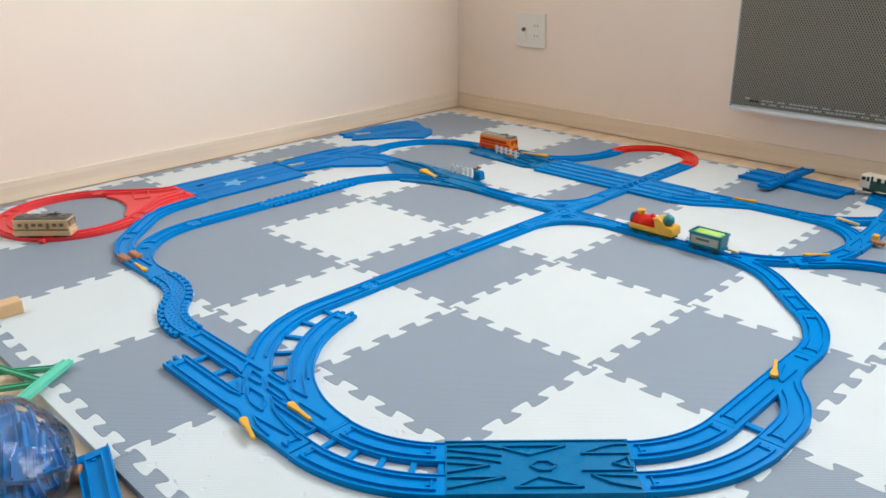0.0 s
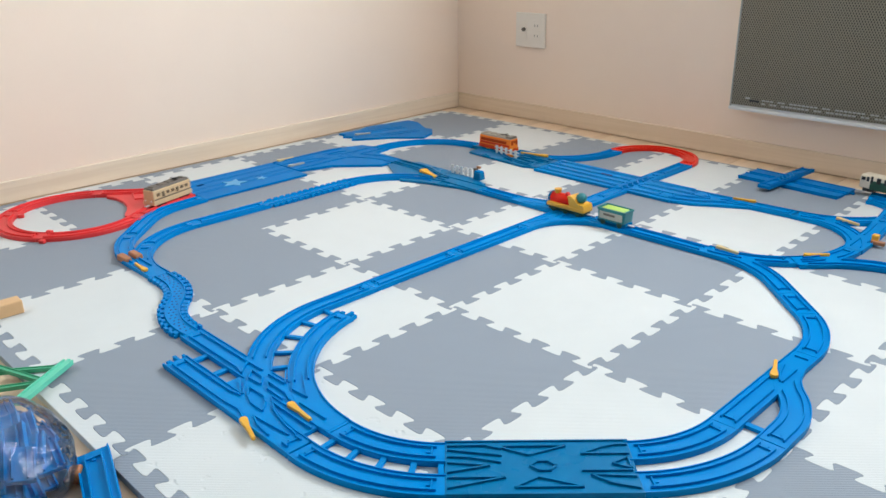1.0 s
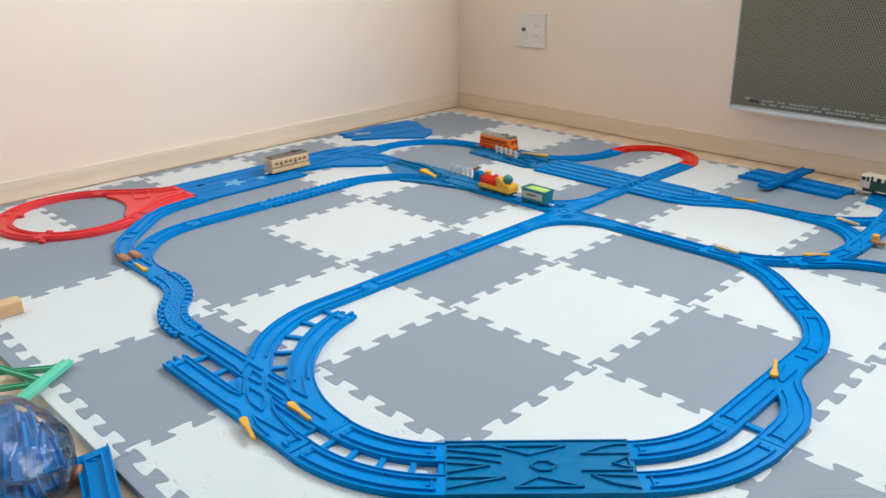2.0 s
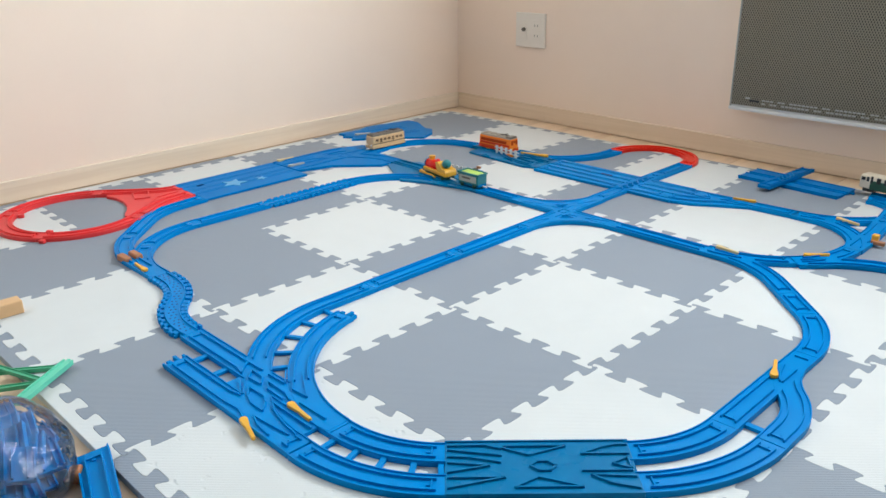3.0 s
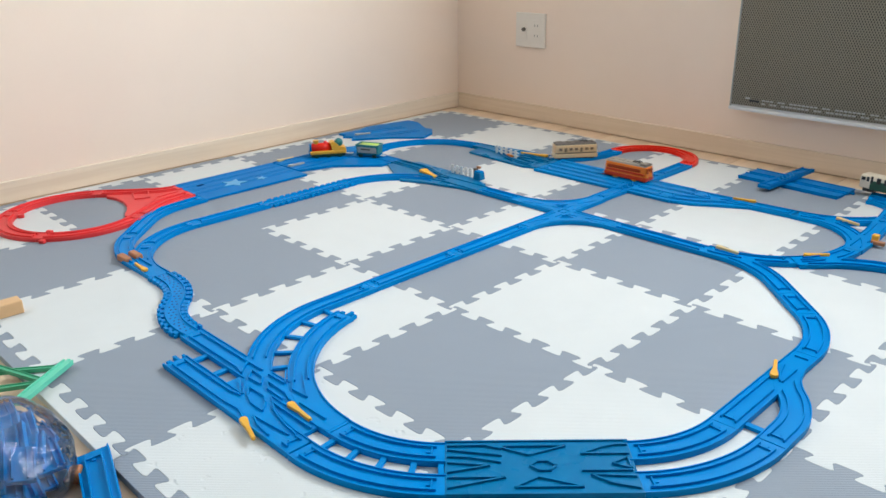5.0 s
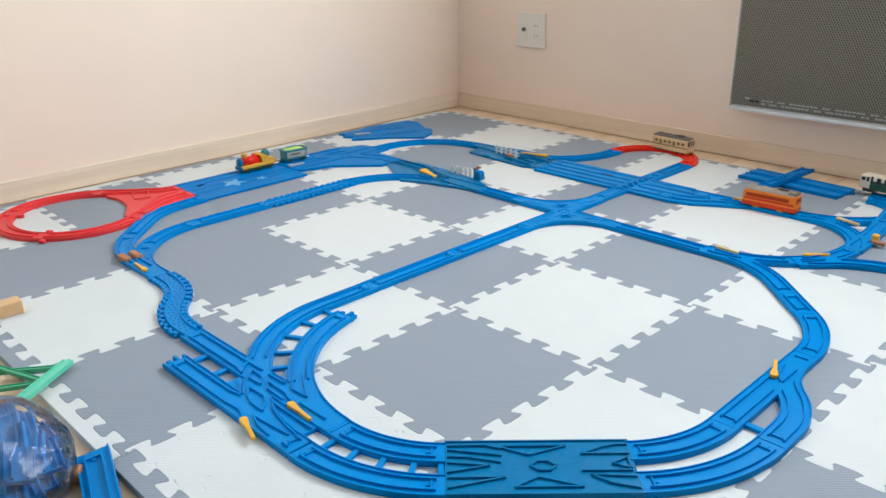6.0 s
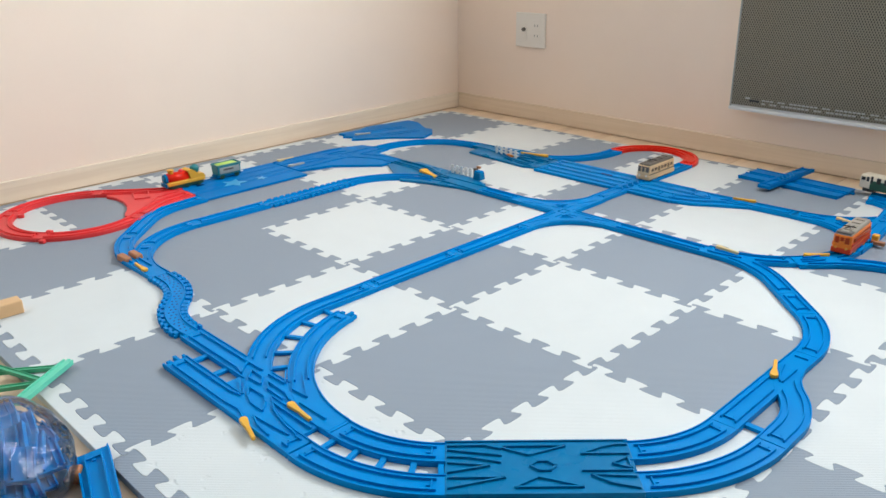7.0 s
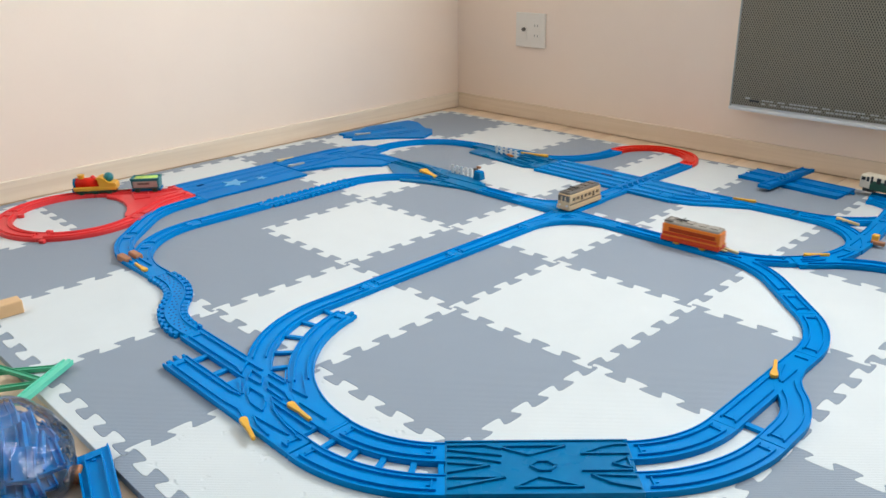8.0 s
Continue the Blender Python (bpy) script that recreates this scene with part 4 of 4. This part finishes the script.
        for dx in (-0.010, 0.010):
            wheel_pair(root, x * length + dx, 0.0068, wheel_mat, wheels)
    part("coupling", solid(-length / 2 - 0.005, 0, 0.0115, 0.014, 0.007, 0.003, 0.001), M_WHITEPL if livery == "cream" else M_PALE, root)
    return root, wheels


cream_car, cream_wheels = coach("cream_railcar", "cream toy railcar with a dark grey roof", M_CREAM, M_CREAM, M_ROOFGREY, M_BLACK, 0.126, "cream")
orange_car, orange_wheels = coach("orange_railcar", "orange toy railcar with vermilion stripe and grey roof", M_ORANGE, M_VERMILION, M_ROOFLIGHT, M_YELLOW, 0.126, "orange")
for s in (-1, 1):
    part("side_panel", solid(0, s * 0.0186, 0.0290, 0.118, 0.0018, 0.0060, 0.0006), M_VERMILION, orange_car, "vermilion side stripe")


def steam_engine():
    root = thing("toy_engine", "red and yellow toy steam engine with round driver dome", "toy train")
    wheels = []
    part("chassis", hull(0.100, 0.030, 0.0095, 0.0190, 0, 0, 0.003), M_GREENDARK, root)
    part("side_skirt", hull(0.107, 0.038, 0.0175, 0.0280, 0.01, 0.0, 0.003), M_YELLOW, root, "yellow running boards")
    bm = bmesh.new()
    bmesh.ops.create_cone(bm, cap_ends=True, segments=28, radius1=0.0142, radius2=0.0142, depth=0.060,
                          matrix=Matrix.Translation((0.019, 0, 0.0345)) @ Matrix.Rotation(radians(90), 4, "Y"))
    bmesh.ops.bevel(bm, geom=[e for e in bm.edges if len(e.link_faces) == 2 and any(len(f.verts) > 4 for f in e.link_faces)], offset=0.0025, segments=3, affect="EDGES")
    part("boiler", bm, M_SCARLET, root, "red boiler", True)
    bm = bmesh.new()
    bmesh.ops.create_cone(bm, cap_ends=True, segments=24, radius1=0.0145, radius2=0.0125, depth=0.006,
                          matrix=Matrix.Translation((0.051, 0, 0.0350)) @ Matrix.Rotation(radians(90), 4, "Y"))
    part("smokebox_door", bm, M_TEALBLUE, root, "dark blue round front door")
    bm = bmesh.new()
    bmesh.ops.create_cone(bm, cap_ends=True, segments=18, radius1=0.0066, radius2=0.0092, depth=0.011, matrix=Matrix.Translation((0.034, 0, 0.0520)))
    part("chimney", bm, M_YELLOW, root, "short yellow chimney")
    bm = bmesh.new()
    bmesh.ops.create_uvsphere(bm, u_segments=18, v_segments=10, radius=0.0062, matrix=Matrix.Translation((0.006, 0, 0.0485)))
    part("steam_dome", bm, M_RED, root, "", True)
    bm = prism([(-0.012, 0.027), (-0.009, 0.044), (-0.005, 0.050), (-0.015, 0.053), (-0.026, 0.047), (-0.034, 0.038), (-0.050, 0.036), (-0.053, 0.030), (-0.053, 0.027)],
               -0.018, 0.018, 0.001, Matrix.Rotation(radians(90), 4, "X"))
    part("cab", bm, M_YELLOW, root, "open yellow cab")
    bm = bmesh.new()
    bmesh.ops.create_uvsphere(bm, u_segments=22, v_segments=14, radius=0.0125, matrix=Matrix.Translation((-0.033, 0, 0.0480)))
    part("dome_knob", bm, M_TEAL, root, "round teal knob", True)
    bm = bmesh.new()
    bmesh.ops.create_uvsphere(bm, u_segments=14, v_segments=8, radius=0.0042, matrix=Matrix.Translation((-0.021, 0, 0.0410)))
    part("knob_base", bm, M_BLACK, root, "", True)
    part("buffer_beam", solid(0.054, 0, 0.0200, 0.005, 0.034, 0.010, 0.001), M_TEALBLUE, root)
    for x in (-0.034, 0.0, 0.034):
        wheel_pair(root, x, 0.0074, M_GREENDARK, wheels)
    part("coupling", solid(-0.063, 0, 0.0130, 0.024, 0.005, 0.003, 0.001), M_WHITEPL, root)
    return root, wheels


def wagon():
    root = thing("toy_wagon", "teal toy wagon with silver sides and lime cargo", "toy train")
    wheels = []
    part("chassis", hull(0.074, 0.030, 0.0105, 0.0180, 0, 0, 0.002), M_TEALBLUE, root)
    part("tub", hull(0.068, 0.036, 0.0165, 0.0420, -0.04, -0.03, 0.003), M_TEAL, root)
    for s in (-1, 1):
        part("side_plate", solid(0, s * 0.0186, 0.0300, 0.060, 0.0016, 0.0165, 0.0006), M_SILVER, root, "silver printed side plate")
        part("print", solid(0.004, s * 0.0195, 0.0320, 0.030, 0.0008, 0.0050, 0.0003), M_ROOFGREY, root, "dark unreadable print")
        part("rim", solid(0, s * 0.0180, 0.0432, 0.072, 0.0034, 0.0050, 0.001), M_TEAL, root)
        part("rim", solid(s * 0.0352, 0, 0.0432, 0.0034, 0.0360, 0.0050, 0.001), M_TEAL, root)
    bm = bmesh.new()
    for k in range(3):
        bmesh.ops.create_cone(bm, cap_ends=True, segments=14, radius1=0.0056, radius2=0.0056, depth=0.054,
                              matrix=Matrix.Translation((0, (k - 1) * 0.0085, 0.0400)) @ Matrix.Rotation(radians(90), 4, "Y"))
    part("cargo", bm, M_LIME, root, "bright lime cargo", True)
    for x in (-0.022, 0.022):
        wheel_pair(root, x, 0.0068, M_GREENDARK, wheels)
    part("coupling", solid(-0.042, 0, 0.0130, 0.016, 0.006, 0.003, 0.001), M_WHITEPL, root)
    return root, wheels


engine, engine_wheels = steam_engine()
tub, tub_wheels = wagon()


def parked_car():
    root = thing("white_railcar", "white toy train car with dark windows, standing on loose rails", "toy train",
                 m=Matrix.Translation((0.335, 1.165, 0.010)) @ Matrix.Rotation(radians(-10), 4, "Z"))
    part("body", hull(0.125, 0.037, 0.010, 0.043, 0.02, 0.05, 0.004), M_CAR, root)
    part("lower_band", hull(0.070, 0.0385, 0.009, 0.032, 0, 0, 0.002), M_GREENDARK, root, "dark green side band")
    for x, wd, hh in ((-0.052, 0.009, 0.008), (-0.041, 0.006, 0.011), (-0.031, 0.005, 0.017), (-0.014, 0.010, 0.014), (0.004, 0.010, 0.014)):
        part("window", solid(x, -0.0180, 0.034, wd, 0.003, hh, 0.0008), M_BLACK, root)
    for x in (-0.038, 0.038):
        part("bogie_frame", solid(x, 0, 0.006, 0.030, 0.030, 0.010, 0.002), M_BLACK, root)


parked_car()

# ---- loose toys at the near edge ----
def girder(x0, y0, z0, x1, y1, z1, w, h, label, M_BAR):
    a, b = Vector((x0, y0, z0)), Vector((x1, y1, z1))
    d = b - a
    root = thing("girder_rail", label, "toy rail", "green bridge pieces")
    m = Matrix.Translation(a) @ d.to_track_quat("X", "Z").to_matrix().to_4x4()
    n = d.length
    part("deck", solid(n / 2, 0, 0, n, w, h, 0.0010, m), M_BAR, root)
    bm = bmesh.new()
    for s in (-1, 1):
        box(bm, n / 2, s * w * 0.42, h * 0.6, n, w * 0.14, h * 0.5, 0, m)
    part("side_lip", bm, M_BAR, root)
    bm = bmesh.new()
    box(bm, n + 0.003, w * 0.2, 0, 0.008, w * 0.3, h * 0.8, 0.001, m)
    part("joint_tongue", bm, M_BAR, root)


girder(-0.2074, -0.668, 0.010, -0.2765, -0.568, 0.010, 0.0175, 0.006, "flat pale green plastic bridge rail lying on the mat edge", M_MINT)
girder(-0.390, -0.726, 0.003, -0.279, -0.578, 0.003, 0.009, 0.005, "thin green plastic girder lying on the mat edge", M_GREEN)
girder(-0.424, -0.681, 0.0085, -0.262, -0.617, 0.0035, 0.009, 0.005, "thin green plastic girder under the bridge rail", M_GREEN)
girder(-0.350, -0.748, -0.008, -0.252, -0.618, 0.0035, 0.010, 0.005, "thin green plastic girder near the bag", M_GREEN)

blk = thing("toy_block", "pale wooden toy block on the white tile", "toy block", m=Matrix.Translation((-0.553, -0.599, 0.0125)) @ Matrix.Rotation(radians(88), 4, "Z"))
part("block", solid(0, 0, 0, 0.110, 0.030, 0.025, 0.0025), M_BLOCK, blk)

lean = rail("loose_rail", "loose blue straight toy rail lying at the mat edge", [path(-0.10, 0, 0, [("s", 0.20)])], group="loose rails")
lean.matrix_world = Matrix.Translation((0.0745, -0.667, 0.002)) @ Matrix.Rotation(radians(-17), 4, "Z") @ Matrix.Rotation(radians(9), 4, "X")
flex("flexible_rail", "end of a loose blue flexible rail at the mat edge", path(0.124, -0.636, -49, [("s", 0.10)]), "loose rails")
chip = thing("cork_piece", "crumpled brown cork piece beside the bag", "toy piece")
bm = bmesh.new()
bmesh.ops.create_icosphere(bm, subdivisions=3, radius=0.0125, matrix=Matrix.Translation((0.001, -0.672, -0.001)))
for v in bm.verts:
    v.co += Vector((noise.noise(v.co * 90), noise.noise(v.co * 90 + Vector((5, 1, 2))), noise.noise(v.co * 90 + Vector((2, 7, 1))))) * 0.007
part("lump", bm, M_BROWN, chip)


def rail_bag():
    root = thing("rail_bag", "clear plastic bag full of blue toy rails", "plastic bag")
    c = Vector((-0.056, -0.752, 0.026))
    bm = bmesh.new()
    bmesh.ops.create_icosphere(bm, subdivisions=5, radius=1.0)
    for v in bm.verts:
        n = noise.noise(v.co * 1.6) * 0.07 + noise.noise(v.co * 5.0) * 0.025
        q = v.co * (1 + n)
        v.co = c + Vector((q.x * 0.122, q.y * 0.096, max(q.z * 0.076, -0.0415)))
    part("film", bm, M_FILM, root, "crinkled clear film", True)
    rg = random.Random(11)
    # short rails packed side by side in three leaning layers
    for layer, (z, count) in enumerate(((-0.028, 5), (-0.014, 4), (0.000, 5), (0.014, 4), (0.026, 3))):
        for row in range(4):
            for k in range(count):
                u, v = (k - (count - 1) / 2) * 0.036, (row - 1.5) * 0.046
                q = ((abs(u) + 0.017) / 0.098) ** 2 + ((abs(v) + 0.027) / 0.124) ** 2 + (z / 0.075) ** 2
                if q > 1.05:
                    continue
                along = Matrix.Rotation(radians(-11) + rg.uniform(-0.2, 0.2), 4, "Z")
                p = Matrix.Rotation(radians(-11), 4, "Z") @ Vector((v, u, 0))
                m = Matrix.Translation(c + Vector((p.x * 1.0, p.y * 0.9, z + rg.uniform(-0.005, 0.006)))) @ along @ Euler((rg.uniform(-0.3, 0.3), rg.uniform(-0.1, 0.5), 0)).to_matrix().to_4x4()
                n = rg.uniform(0.046, 0.058)
                bm = solid(0, 0, 0, n, 0.034, 0.007, 0.001, m)
                for s in (-1, 1):
                    box(bm, 0, s * 0.0155, 0.005, n, 0.0024, 0.004, 0, m)
                    box(bm, 0, s * 0.0080, 0.005, n * 0.9, 0.0024, 0.004, 0, m)
                part("packed_rail", bm, M_BLUE if (k + row + layer) % 3 else M_DEEPBLUE, root)


rail_bag()


# ---- movement ----
def place(route, s):
    """Pose on a route after s metres."""
    done = 0.0
    for (x0, y0, h0), (x1, y1, h1) in zip(route, route[1:]):
        d = math.hypot(x1 - x0, y1 - y0)
        if done + d >= s:
            u = (s - done) / d if d else 0
            return x0 + (x1 - x0) * u, y0 + (y1 - y0) * u, h0 + (h1 - h0) * u
        done += d
    return route[-1]


def ride(route, s, half=0.036):
    """Pose of a car whose two axles keep to the lane."""
    x0, y0, _ = place(route, s - half)
    x1, y1, _ = place(route, s + half)
    return (x0 + x1) / 2, (y0 + y1) / 2, math.atan2(y1 - y0, x1 - x0)


def run_of(table, t):
    """Distance run at t, smooth between the table's rows."""
    n = len(table)
    slope = []
    for k in range(n):
        a, b = max(0, k - 1), min(n - 1, k + 1)
        if 0 < k < n - 1:
            s0 = (table[k][1] - table[k - 1][1]) / (table[k][0] - table[k - 1][0])
            s1 = (table[k + 1][1] - table[k][1]) / (table[k + 1][0] - table[k][0])
            slope.append(0.0 if s0 * s1 <= 0 else 2 * s0 * s1 / (s0 + s1))
        else:
            slope.append((table[b][1] - table[a][1]) / (table[b][0] - table[a][0]))
    for k in range(n - 1):
        (t0, s0), (t1, s1) = table[k], table[k + 1]
        if t <= t1:
            h = t1 - t0
            u = (t - t0) / h
            return ((1 + 2 * u) * (1 - u) ** 2 * s0 + u * (1 - u) ** 2 * h * slope[k] + u * u * (3 - 2 * u) * s1 + u * u * (u - 1) * h * slope[k + 1])
    return table[-1][1]


RUN_CREAM = [(0, 0.292), (0.5, 0.460), (1, 0.642), (1.5, 0.826), (3, 1.372), (3.5, 1.544), (4, 1.683), (4.5, 1.850), (5.8, 2.308), (6, 2.376), (6.5, 2.538), (7, 2.706), (7.5, 2.876), (8, 3.046)]
RUN_ORANGE = [(0, 0.088), (3.7, 0.088), (4, 0.134), (4.5, 0.344), (5.8, 0.854), (6, 0.928), (6.5, 1.124), (7, 1.234), (7.5, 1.418), (8, 1.596)]
RUN_ENGINE = [(0, 0.330), (0.5, 0.444), (1, 0.556), (1.5, 0.668), (3, 0.994), (3.5, 1.092), (4, 1.198), (4.5, 1.314), (5.8, 1.618), (6, 1.664), (6.5, 1.774), (7, 1.884), (7.5, 1.994), (8, 2.106)]
RUN_TUB = [(t, s - 0.1265) for t, s in RUN_ENGINE]


def motions():
    for ob, wheels, route, table, half in ((cream_car, cream_wheels, ROUTE_CREAM, RUN_CREAM, 0.039), (orange_car, orange_wheels, ROUTE_ORANGE, RUN_ORANGE, 0.039),
                                           (engine, engine_wheels, ROUTE_LOCO, RUN_ENGINE, 0.028), (tub, tub_wheels, ROUTE_LOCO, RUN_TUB, 0.022)):
        rows = []
        for k in range(81):
            t = k / 10
            x, y, h = ride(route, run_of(table, t), half)
            rows.append((t, Matrix.Translation((x, y, 0)) @ Matrix.Rotation(h, 4, "Z")))
        walk(ob, rows)
        for ax, x, r in wheels:
            turn = [(k / 30, run_of(table, k / 30) / r) for k in range(241)]
            walk(ax, [(t, Matrix.Translation((x, 0, r + 0.0066)) @ Matrix.Rotation(a, 4, "Y")) for t, a in turn])


motions()
